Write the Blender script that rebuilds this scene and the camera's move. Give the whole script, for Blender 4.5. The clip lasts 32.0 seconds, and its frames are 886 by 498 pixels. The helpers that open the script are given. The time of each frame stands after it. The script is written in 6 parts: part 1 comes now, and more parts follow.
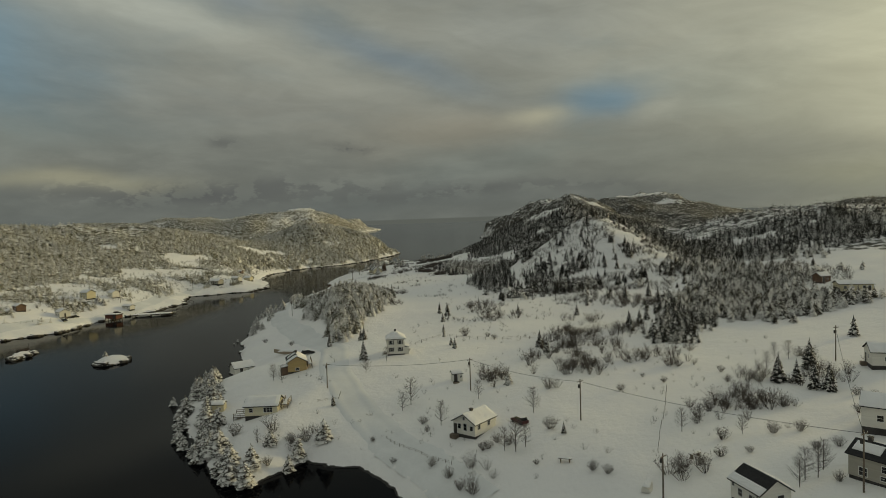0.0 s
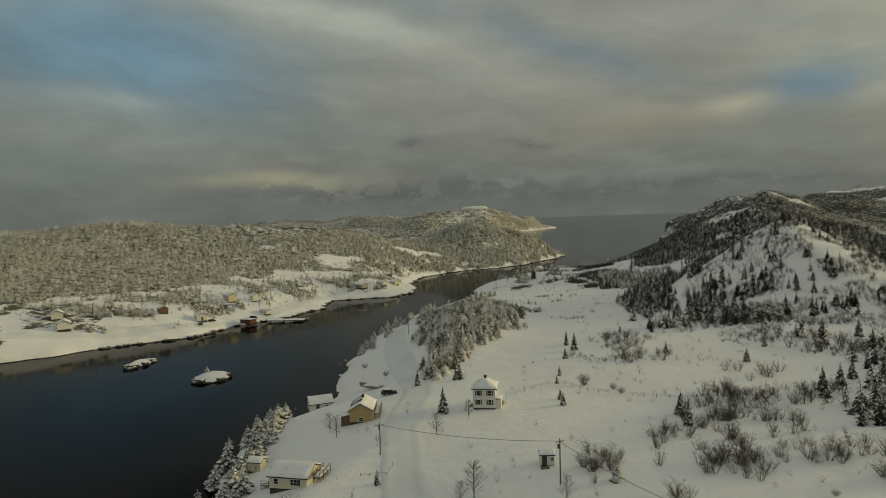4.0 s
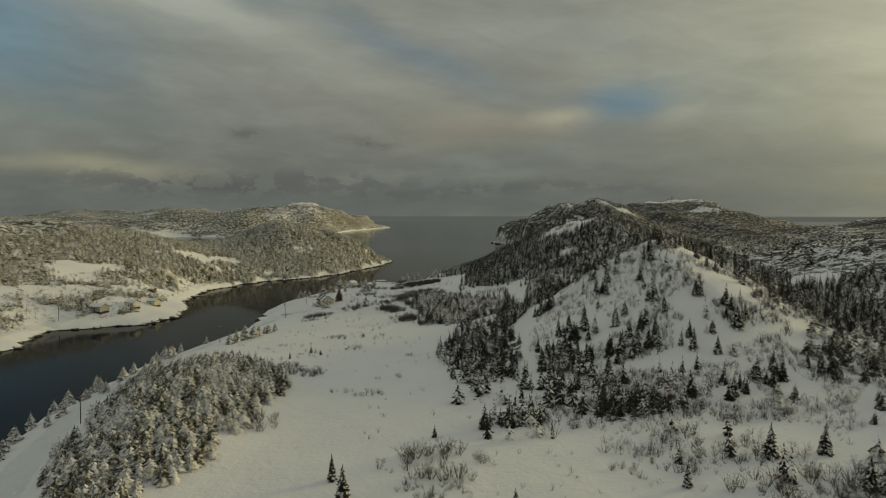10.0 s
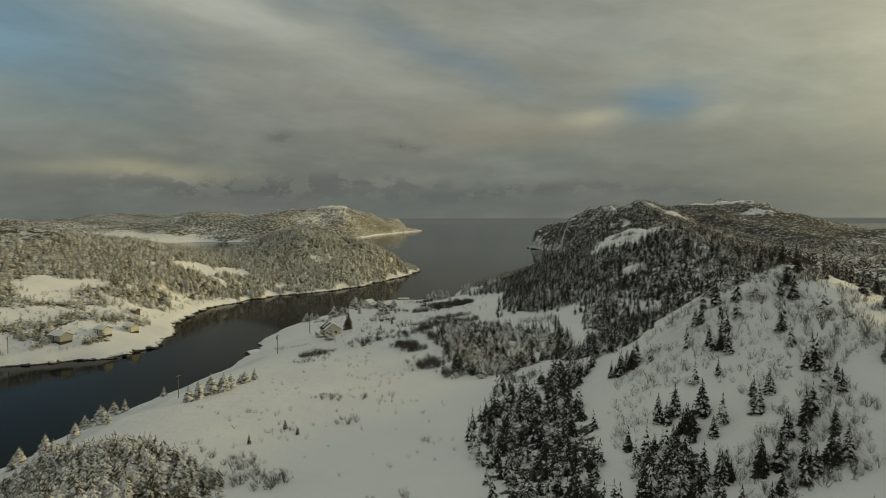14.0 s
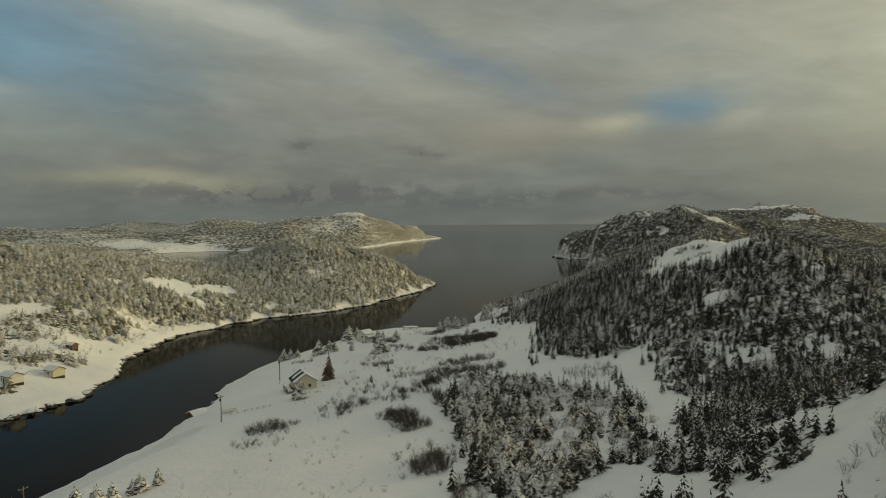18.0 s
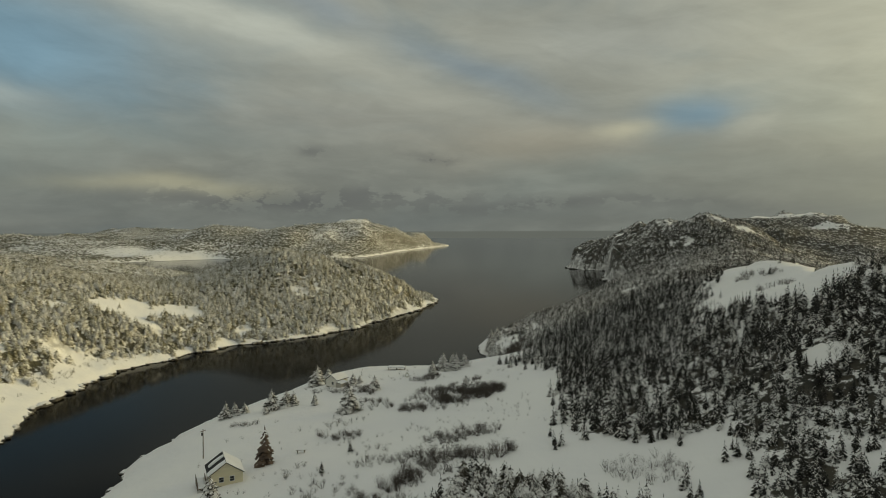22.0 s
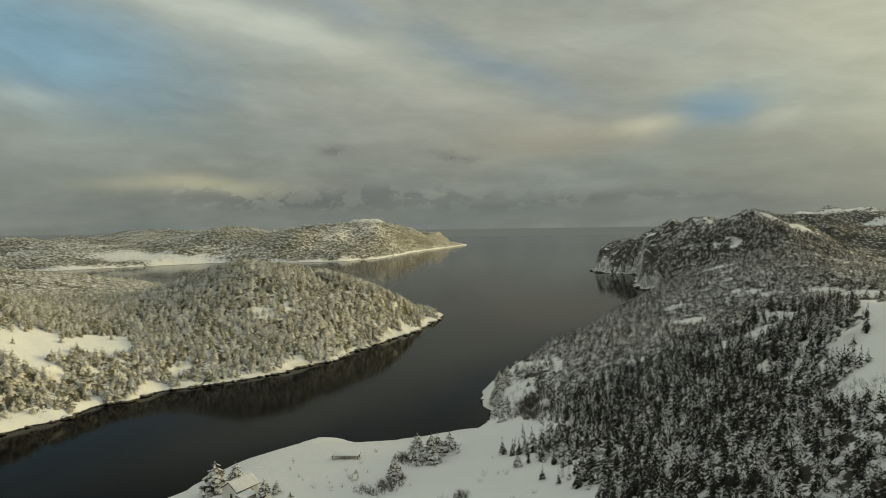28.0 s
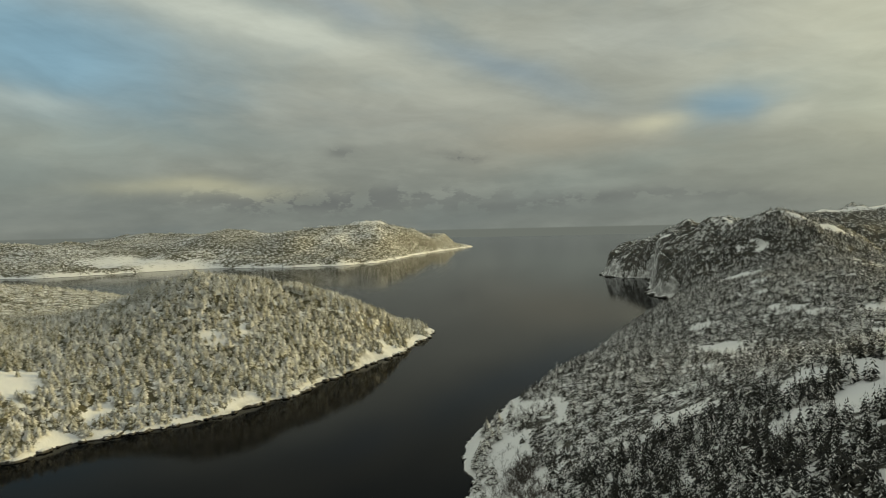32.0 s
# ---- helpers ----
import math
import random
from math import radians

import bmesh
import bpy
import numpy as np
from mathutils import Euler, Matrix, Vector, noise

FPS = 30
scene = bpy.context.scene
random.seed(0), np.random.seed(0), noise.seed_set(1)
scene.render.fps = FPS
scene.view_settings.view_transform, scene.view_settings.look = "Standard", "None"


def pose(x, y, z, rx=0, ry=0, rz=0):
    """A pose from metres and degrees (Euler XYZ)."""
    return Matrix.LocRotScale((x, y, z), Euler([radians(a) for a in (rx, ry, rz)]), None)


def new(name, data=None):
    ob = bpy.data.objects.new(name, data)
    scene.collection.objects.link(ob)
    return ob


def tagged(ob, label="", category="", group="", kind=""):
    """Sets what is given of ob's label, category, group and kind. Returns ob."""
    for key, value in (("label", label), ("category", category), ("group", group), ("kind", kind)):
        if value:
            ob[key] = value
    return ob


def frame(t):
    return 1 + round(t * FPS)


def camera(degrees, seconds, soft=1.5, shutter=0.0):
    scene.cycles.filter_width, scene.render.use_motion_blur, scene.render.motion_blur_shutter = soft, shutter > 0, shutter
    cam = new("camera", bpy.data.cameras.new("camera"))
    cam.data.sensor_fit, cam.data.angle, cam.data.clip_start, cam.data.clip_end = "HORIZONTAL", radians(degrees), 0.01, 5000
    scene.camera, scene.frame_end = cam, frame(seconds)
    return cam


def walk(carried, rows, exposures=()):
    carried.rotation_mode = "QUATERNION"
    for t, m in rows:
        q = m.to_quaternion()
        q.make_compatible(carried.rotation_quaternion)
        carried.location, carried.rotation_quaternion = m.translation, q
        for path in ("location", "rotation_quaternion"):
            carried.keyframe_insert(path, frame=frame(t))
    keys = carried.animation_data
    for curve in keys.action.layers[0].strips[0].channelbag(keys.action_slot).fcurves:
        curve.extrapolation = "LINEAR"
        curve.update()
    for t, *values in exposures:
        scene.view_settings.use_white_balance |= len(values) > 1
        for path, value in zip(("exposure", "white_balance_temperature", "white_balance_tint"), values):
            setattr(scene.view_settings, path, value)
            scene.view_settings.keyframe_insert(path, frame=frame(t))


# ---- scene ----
cam = camera(68.6, 32.0, soft=0.75)
PATH = [
    (0.0, -0.00, 14.00, 52.00, -0.830, -2.953, 2.014),
    (0.5, 2.50, 20.50, 51.98, 1.894, -2.863, 2.548),
    (1.0, 4.87, 26.96, 52.01, 4.393, -2.766, 1.862),
    (1.5, 7.35, 33.38, 52.26, 7.152, -2.576, 2.189),
    (2.0, 9.86, 39.70, 52.58, 10.216, -2.582, 1.456),
    (2.5, 12.39, 45.93, 52.93, 12.541, -2.605, 1.624),
    (4.5, 18.54, 66.44, 55.91, 15.017, -2.723, 1.954),
    (5.0, 18.75, 75.32, 55.82, 13.219, -2.735, 0.948),
    (5.5, 18.84, 84.39, 56.15, 8.287, -2.810, 1.206),
    (6.0, 19.06, 93.29, 56.34, 4.874, -2.839, 0.341),
    (6.5, 19.78, 101.98, 56.71, 5.602, -2.986, 0.487),
    (7.0, 20.68, 110.56, 57.00, 6.839, -2.960, 0.068),
    (7.5, 21.45, 119.37, 57.58, 7.154, -2.989, 0.436),
    (8.0, 21.76, 128.39, 57.86, 6.421, -3.094, 0.203),
    (8.5, 21.58, 137.56, 57.88, 3.285, -3.124, 0.040),
    (9.0, 21.19, 146.74, 57.79, -0.643, -3.120, -0.102),
    (9.5, 21.14, 155.90, 57.94, -0.874, -3.118, 0.136),
    (10.0, 21.22, 165.16, 58.21, 0.724, -3.122, -0.042),
    (10.5, 21.33, 174.36, 58.56, 2.278, -3.168, 0.220),
    (11.0, 21.37, 183.35, 58.81, 3.218, -3.232, 0.206),
    (11.5, 21.30, 192.16, 59.10, 3.331, -3.258, 0.312),
    (12.0, 21.13, 200.78, 59.25, 3.258, -3.125, 0.110),
    (12.5, 20.97, 209.24, 59.54, 3.446, -3.107, 0.186),
    (13.0, 20.77, 217.47, 59.79, 3.503, -3.075, 0.075),
    (13.5, 20.52, 225.54, 60.26, 3.755, -2.943, 0.211),
    (14.0, 20.30, 233.53, 60.78, 3.617, -2.934, 0.141),
    (14.5, 20.15, 241.69, 61.27, 3.798, -3.016, 0.105),
    (16.5, 18.38, 282.26, 61.48, 4.262, -2.469, 0.182),
    (17.0, 18.17, 291.38, 61.47, 4.525, -2.402, 0.049),
    (17.5, 18.02, 300.28, 61.60, 5.191, -2.348, 0.310),
    (18.0, 17.86, 308.92, 61.82, 5.413, -2.348, 0.390),
    (18.5, 17.70, 317.30, 62.08, 5.370, -2.303, 0.353),
    (19.0, 17.56, 325.47, 62.35, 5.496, -2.296, 0.234),
    (19.5, 17.47, 333.50, 62.68, 5.876, -2.061, 0.451),
    (20.0, 17.37, 341.46, 63.13, 5.626, -2.136, 0.383),
    (20.5, 17.31, 349.36, 63.60, 5.298, -2.147, 0.355),
    (21.0, 17.30, 357.12, 63.98, 5.390, -2.096, 0.399),
    (21.5, 17.36, 364.75, 64.35, 5.978, -1.868, 0.374),
    (22.0, 17.52, 372.38, 64.82, 6.243, -1.788, 0.225),
    (22.5, 17.73, 380.13, 65.32, 5.480, -1.913, 0.229),
    (23.0, 18.04, 388.04, 65.69, 5.361, -1.984, 0.270),
    (23.5, 18.28, 396.03, 65.84, 6.107, -1.899, 0.491),
    (24.0, 18.47, 403.90, 66.01, 6.408, -1.810, 0.666),
    (24.5, 18.61, 411.60, 66.26, 6.419, -1.838, 0.678),
    (25.0, 18.75, 419.13, 66.58, 6.441, -1.963, 0.557),
    (25.5, 18.98, 426.54, 66.93, 6.662, -1.957, 0.766),
    (27.5, 20.19, 454.53, 68.41, 8.069, -1.865, 0.842),
    (28.0, 20.43, 461.60, 68.79, 8.107, -1.964, 0.783),
    (28.5, 20.70, 468.67, 69.14, 8.070, -1.940, 0.798),
    (29.0, 20.97, 475.82, 69.53, 7.776, -1.854, 0.816),
    (29.5, 21.28, 483.04, 69.96, 8.001, -1.906, 1.001),
    (30.0, 21.73, 490.30, 70.37, 8.303, -1.916, 0.944),
    (30.5, 22.30, 497.56, 70.78, 8.517, -1.880, 1.118),
    (31.0, 23.00, 504.79, 71.19, 8.718, -1.886, 1.176),
    (31.5, 23.77, 511.99, 71.53, 8.963, -1.997, 1.269),
    (32.0, 24.55, 519.16, 71.79, 8.828, -1.925, 1.300),
]
walk(cam, [(r[0], pose(r[1], r[2], r[3], 90 + r[5], r[6], r[4])) for r in PATH],
     exposures=[(0.0, -0.58, 6950, 1), (6.0, -0.59, 6950, 1), (9.0, -0.65, 6950, 1), (14.0, -0.49, 6950, 1), (17.0, -0.47, 6950, 1), (20.0, -0.38, 6950, 1), (25.0, -0.19, 6950, 0), (32.0, 0.0, 6900, -1)])

# ---- light ----
SUN_AZ, SUN_EL = radians(66), radians(11)       # clockwise from +y, above the horizon
sun = new("sun", bpy.data.lights.new("sun", "SUN"))
sun.data.energy, sun.data.angle, sun.data.color = 2.65, radians(14), (1.0, 0.80, 0.40)
sun.rotation_euler = (math.pi / 2 - SUN_EL, 0, math.pi - SUN_AZ)


class Graph:
    """Short hand for node trees."""

    def __init__(self, tree):
        self.tree = tree
        tree.nodes.clear()

    def node(self, kind, props=None, **sockets):
        n = self.tree.nodes.new(kind)
        for key, value in (props or {}).items():
            setattr(n, key, value)
        for key, value in sockets.items():
            self.feed(n.inputs[int(key[1:]) if key[0] == "i" and key[1:].isdigit() else key.replace("_", " ")], value)
        return n

    def feed(self, socket, value):
        if isinstance(value, bpy.types.NodeSocket):
            self.tree.links.new(value, socket)
        elif isinstance(value, bpy.types.Node):
            self.tree.links.new(value.outputs[0], socket)
        else:
            socket.default_value = value

    def math(self, op, a, b=0.0, c=0.0, clamp=False):
        return self.node("ShaderNodeMath", {"operation": op, "use_clamp": clamp}, i0=a, i1=b, i2=c).outputs[0]

    def mix(self, fac, a, b):
        n = self.node("ShaderNodeMix", {"data_type": "RGBA"})
        self.feed(n.inputs[0], fac)
        self.feed(n.inputs[6], a)
        self.feed(n.inputs[7], b)
        return n.outputs[2]

    def noise(self, vector, scale, detail=4.0, rough=0.55, distort=0.0):
        n = self.node("ShaderNodeTexNoise", {}, Scale=scale, Detail=detail, Roughness=rough, Distortion=distort)
        if vector is not None:
            self.feed(n.inputs["Vector"], vector)
        return n.outputs[0]

    def ramp(self, fac, lo, hi):
        n = self.node("ShaderNodeMapRange", {"interpolation_type": "SMOOTHSTEP"})
        for i, v in enumerate((fac, lo, hi, 0.0, 1.0)):
            self.feed(n.inputs[i], v)
        return n.outputs[0]


# Sky: a low-sun clear sky behind broken stratus, with the cloud forms in their directions.
world = bpy.data.worlds.new("world")
scene.world = world
world.use_nodes = True
g = Graph(world.node_tree)
direction = g.node("ShaderNodeTexCoord").outputs["Generated"]
sep = g.node("ShaderNodeSeparateXYZ", {}, Vector=direction)
azimuth = g.math("MULTIPLY", g.math("ARCTAN2", sep.outputs[0], sep.outputs[1]), 57.2958)
elevation = g.math("MULTIPLY", g.math("ARCSINE", sep.outputs[2]), 57.2958)
warp = g.node("ShaderNodeTexNoise", {}, Vector=direction, Scale=6.0, Detail=5.0)
warpsep = g.node("ShaderNodeSeparateColor", {}, Color=warp.outputs[1])
azw = g.math("ADD", azimuth, g.math("MULTIPLY", g.math("SUBTRACT", warpsep.outputs[0], 0.5), 5.0))
elw = g.math("ADD", elevation, g.math("MULTIPLY", g.math("SUBTRACT", warpsep.outputs[1], 0.5), 2.6))


def puff(az, el, waz, wel, tilt=0.0):
    """A soft patch of sky round one direction, in degrees; tilt: rise per degree of azimuth."""
    a = g.math("SUBTRACT", azw, az)
    e = g.math("SUBTRACT", g.math("SUBTRACT", elw, el), g.math("MULTIPLY", a, tilt))
    q = g.math("ADD", g.math("POWER", g.math("ABSOLUTE", g.math("DIVIDE", a, waz)), 2.0),
               g.math("POWER", g.math("ABSOLUTE", g.math("DIVIDE", e, wel)), 2.0))
    return g.math("EXPONENT", g.math("MULTIPLY", q, -1.0))


clear = g.node("ShaderNodeTexSky", {"sky_type": "NISHITA", "sun_disc": False, "sun_elevation": SUN_EL,
                                    "sun_rotation": SUN_AZ, "air_density": 1.2, "dust_density": 2.0}).outputs[0]
clear = g.mix(0.5, g.node("ShaderNodeVectorMath", {"operation": "SCALE"}, i0=clear, Scale=0.06).outputs[0], (0.22, 0.32, 0.42, 1))
stretch = g.node("ShaderNodeMapping", {}, Vector=direction, Scale=(1.0, 1.0, 3.2))
veil = g.noise(stretch.outputs[0], 2.6, 5.0, 0.5, 0.6)
cover = g.math("ADD", g.math("MULTIPLY", g.ramp(veil, 0.30, 0.56), 0.45), 0.52)
SKY_GAPS = [(-41, 13, 12, 4.0, 0.0, 0.9), (-22, 18.0, 6, 1.0, -0.2, 0.5), (20, 11.0, 8, 1.0, 0.1, 0.2), (-30, 7.5, 10, 1.2, 0.0, 0.25)]
for az, el, waz, wel, tilt, much in SKY_GAPS:
    cover = g.math("SUBTRACT", cover, g.math("MULTIPLY", puff(az, el, waz, wel, tilt), much), clamp=True)
grain = g.noise(stretch.outputs[0], 9.0, 5.0, 0.55)
stratus = g.mix(g.ramp(elevation, 0.0, 16.0), (0.20, 0.21, 0.205, 1), (0.385, 0.39, 0.365, 1))
stratus = g.mix(g.ramp(elevation, 18.0, 60.0), stratus, (0.485, 0.50, 0.495, 1))
stratus = g.mix(g.math("MULTIPLY", g.ramp(grain, 0.40, 0.70), 0.22), stratus, (0.47, 0.48, 0.45, 1))
sky = g.mix(cover, clear, stratus)
SKY_FORMS = [   # azimuth, elevation, widths, tilt, amount, colour
    (46, 14, 20, 14, 0.0, 0.97, (0.90, 0.86, 0.65, 1)),
    (25, 13.5, 8, 3.5, 0.1, 0.40, (0.54, 0.53, 0.46, 1)),
    (34, 2.0, 6, 1.6, 0.0, 0.45, (0.50, 0.48, 0.32, 1)),
    (1, 7.4, 9, 2.0, -0.04, 0.45, (0.43, 0.37, 0.29, 1)),
    (-41, 14.2, 11, 4.2, -0.1, 0.95, (0.245, 0.395, 0.54, 1)),
    (-39, 7.0, 9, 2.0, 0.0, 0.45, (0.37, 0.40, 0.375, 1)),
    (-29, 3.4, 7, 0.8, 0.0, 0.65, (0.50, 0.47, 0.35, 1)),
    (-23, 16.8, 12, 1.5, -0.16, 0.85, (0.58, 0.60, 0.57, 1)),
    (-11, 13.0, 7, 1.7, -0.35, 0.6, (0.50, 0.50, 0.46, 1)),
    (-15, 9.5, 12, 2.3, -0.1, 0.35, (0.36, 0.355, 0.34, 1)),
    (8, 15.5, 8, 2.5, 0.0, 0.4, (0.34, 0.355, 0.36, 1)),
    (-3.5, 13.6, 8, 1.4, -0.36, 0.75, (0.225, 0.285, 0.355, 1)),
    (-17.0, 18.6, 5, 1.0, -0.2, 0.55, (0.25, 0.31, 0.39, 1)),
    (22, 4.0, 14, 2.2, 0.0, 0.45, (0.24, 0.25, 0.235, 1)),
    (14.2, 9.1, 3.3, 1.45, 0.06, 0.95, (0.225, 0.325, 0.42, 1)),
    (9.3, 8.0, 2.6, 0.75, 0.05, 0.75, (0.58, 0.55, 0.44, 1)),
    (18.6, 8.2, 2.6, 0.9, 0.16, 0.6, (0.54, 0.54, 0.48, 1)),
    (-41, 10.0, 5, 0.9, 0.0, 0.5, (0.47, 0.51, 0.51, 1)),
    (0, 1.0, 60, 1.5, 0.0, 0.6, (0.19, 0.205, 0.205, 1)),
]
for az, el, waz, wel, tilt, much, colour in SKY_FORMS:
    sky = g.mix(g.math("MULTIPLY", puff(az, el, waz, wel, tilt), much), sky, colour)
wisp = g.noise(g.node("ShaderNodeMapping", {}, Vector=direction, Scale=(1.0, 1.3, 4.0), Rotation=(0.0, 0.12, 0.0)).outputs[0], 7.0, 7.0, 0.62, 0.5)
sky = g.node("ShaderNodeVectorMath", {"operation": "SCALE"}, i0=sky, Scale=g.math("ADD", 0.80, g.math("MULTIPLY", wisp, 0.40))).outputs[0]
fibre = g.node("ShaderNodeCombineXYZ", {}, X=g.math("MULTIPLY", g.math("SUBTRACT", azw, g.math("MULTIPLY", elw, 0.6)), 0.075),
               Y=g.math("MULTIPLY", g.math("ADD", elw, g.math("MULTIPLY", azw, 0.27)), 0.42))
streak = g.math("MULTIPLY", g.math("SUBTRACT", g.noise(fibre.outputs[0], 1.0, 7.0, 0.6, 0.4), 0.5), g.math("MULTIPLY", g.ramp(elevation, 5.0, 11.0), 0.36))
sky = g.node("ShaderNodeVectorMath", {"operation": "SCALE"}, i0=sky, Scale=g.math("ADD", 1.0, streak)).outputs[0]
heap = g.node("ShaderNodeMapping", {}, Vector=direction, Scale=(1.0, 1.0, 2.0))
heaped = g.ramp(g.noise(heap.outputs[0], 21.0, 6.0, 0.6), 0.45, 0.52)
for az, el, waz, wel, much, base in ((-20, 2.3, 10, 0.85, 0.85, 0.0), (3, 1.9, 14, 0.5, 0.5, 0.0), (-9, 2.9, 8, 0.5, 0.5, 0.0), (-7.6, 6.4, 2.2, 0.45, 0.75, 0.45), (-16.8, 6.6, 1.7, 0.6, 0.6, 0.5)):
    patch = g.math("ADD", g.math("MULTIPLY", heaped, 1 - base), base)
    sky = g.mix(g.math("MULTIPLY", g.math("MULTIPLY", puff(az, el, waz, wel), patch), much), sky, (0.145, 0.15, 0.158, 1))
below = g.ramp(elevation, -0.30, -0.16)
sky = g.mix(below, (0.156, 0.165, 0.158, 1), sky)
g.node("ShaderNodeOutputWorld", {}, Surface=g.node("ShaderNodeBackground", {}, Color=sky, Strength=1.0).outputs[0])


# ---- materials ----
def material(name):
    m = bpy.data.materials.new(name)
    m.use_nodes = True
    return m, Graph(m.node_tree)


def finish(gr, colour, rough=0.8, normal=None, metal=0.0, **more):
    b = gr.node("ShaderNodeBsdfPrincipled", {}, Base_Color=colour, Roughness=rough, Metallic=metal, **more)
    if normal is not None:
        gr.feed(b.inputs["Normal"], normal)
    gr.node("ShaderNodeOutputMaterial", {}, Surface=b.outputs[0])
    return b


def bumped(gr, height, strength, distance):
    return gr.node("ShaderNodeBump", {}, Strength=strength, Distance=distance, Height=height).outputs[0]


def position(gr):
    return gr.node("ShaderNodeNewGeometry").outputs["Position"]


SNOW = (0.89, 0.875, 0.855, 1)


def make_ground():
    m, gr = material("snow_ground")
    geo = gr.node("ShaderNodeNewGeometry")
    pos = geo.outputs["Position"]
    xyz = gr.node("ShaderNodeSeparateXYZ", {}, Vector=pos)
    steep = gr.node("ShaderNodeSeparateXYZ", {}, Vector=geo.outputs["Normal"]).outputs[2]
    scrub = gr.node("ShaderNodeAttribute", {"attribute_name": "scrub"}).outputs["Fac"]
    fine = gr.noise(pos, 0.9, 6.0, 0.65)
    mid = gr.noise(pos, 0.16, 5.0, 0.6)
    far = gr.noise(pos, 0.03, 4.0, 0.55)
    snow = gr.mix(gr.ramp(far, 0.3, 0.7), (0.88, 0.87, 0.87, 1), (0.94, 0.93, 0.905, 1))
    rockcol = gr.mix(gr.ramp(fine, 0.35, 0.65), (0.035, 0.033, 0.030, 1), (0.16, 0.145, 0.125, 1))
    bare = gr.math("MULTIPLY", gr.math("SUBTRACT", 1.0, gr.ramp(steep, 0.62, 0.86)), gr.ramp(gr.math("ADD", mid, gr.math("MULTIPLY", fine, 0.6)), 0.62, 0.9))
    bare = gr.math("MULTIPLY", bare, 0.72)
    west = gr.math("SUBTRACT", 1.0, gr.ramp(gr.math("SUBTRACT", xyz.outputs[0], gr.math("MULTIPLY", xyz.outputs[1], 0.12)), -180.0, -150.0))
    # Dark brush tones; under the woods they paint in shade between the trunks.
    brush_shade_col = gr.mix(gr.ramp(mid, 0.35, 0.65), (0.020, 0.020, 0.014, 1), (0.060, 0.052, 0.034, 1))
    # West of the inlet, the low sun's warmth is mixed into the brush.
    brush_shade_col = gr.mix(west, brush_shade_col, (0.085, 0.077, 0.040, 1))
    speck = gr.ramp(gr.math("ADD", gr.math("MULTIPLY", fine, 0.25), gr.math("MULTIPLY", gr.noise(pos, 0.17, 7.0, 0.75), 0.75)), gr.math("SUBTRACT", 0.66, gr.math("MULTIPLY", scrub, 0.20)), gr.math("SUBTRACT", 0.70, gr.math("MULTIPLY", scrub, 0.19)))
    colour = gr.mix(gr.math("MULTIPLY", speck, gr.ramp(scrub, 0.02, 0.25)), snow, brush_shade_col)
    colour = gr.mix(bare, colour, rockcol)
    tide = gr.math("SUBTRACT", 1.0, gr.ramp(gr.math("ADD", xyz.outputs[2], gr.math("MULTIPLY", fine, -0.7)), -0.12, 0.0))
    colour = gr.mix(tide, colour, (0.018, 0.017, 0.015, 1))
    h = gr.math("ADD", gr.math("MULTIPLY", fine, 0.5), gr.math("MULTIPLY", mid, 1.5))
    finish(gr, colour, 0.75, bumped(gr, h, 0.35, 1.0))
    return m


def make_water():
    m, gr = material("dark_sea_water")
    pos = position(gr)
    mapped = gr.node("ShaderNodeMapping", {}, Vector=pos, Scale=(1.0, 0.45, 1.0)).outputs[0]
    h = gr.math("ADD", gr.noise(mapped, 0.55, 4.0, 0.6), gr.math("MULTIPLY", gr.noise(pos, 0.05, 3.0, 0.5), 2.0))
    gust = gr.ramp(gr.noise(pos, 0.006, 3.0, 0.5), 0.35, 0.65)
    b = finish(gr, (0.0015, 0.002, 0.003, 1), 0.08, bumped(gr, h, gr.math("ADD", 0.015, gr.math("MULTIPLY", gust, 0.03)), 0.25))
    b.inputs["IOR"].default_value = 1.12
    b.inputs["Specular IOR Level"].default_value = 0.3
    return m


def make_needles(name, dark, light, snowy, blend=0.12):
    """Spruce foliage with snow lying on what faces up."""
    m, gr = material(name)
    geo = gr.node("ShaderNodeNewGeometry")
    up = gr.math("ABSOLUTE", gr.node("ShaderNodeSeparateXYZ", {}, Vector=geo.outputs["Normal"]).outputs[2])
    isl = geo.outputs["Random Per Island"]
    n = gr.noise(geo.outputs["Position"], 2.4, 4.0, 0.75)
    stand = gr.noise(geo.outputs["Position"], 0.05, 3.0, 0.6)
    green = gr.mix(isl, dark, light)
    heavy = gr.node("ShaderNodeAttribute", {"attribute_name": "load"}).outputs["Fac"]
    weight = gr.math("ADD", gr.math("ADD", gr.math("MULTIPLY", heavy, 0.95), gr.math("MULTIPLY", n, 1.0)), gr.math("ADD", gr.math("MULTIPLY", isl, 0.38), gr.math("MULTIPLY", gr.math("ADD", up, stand), 0.25)))
    finish(gr, gr.mix(gr.ramp(weight, 1.82 - snowy - blend / 2, 1.82 - snowy + blend / 2), green, SNOW), 0.8)
    return m


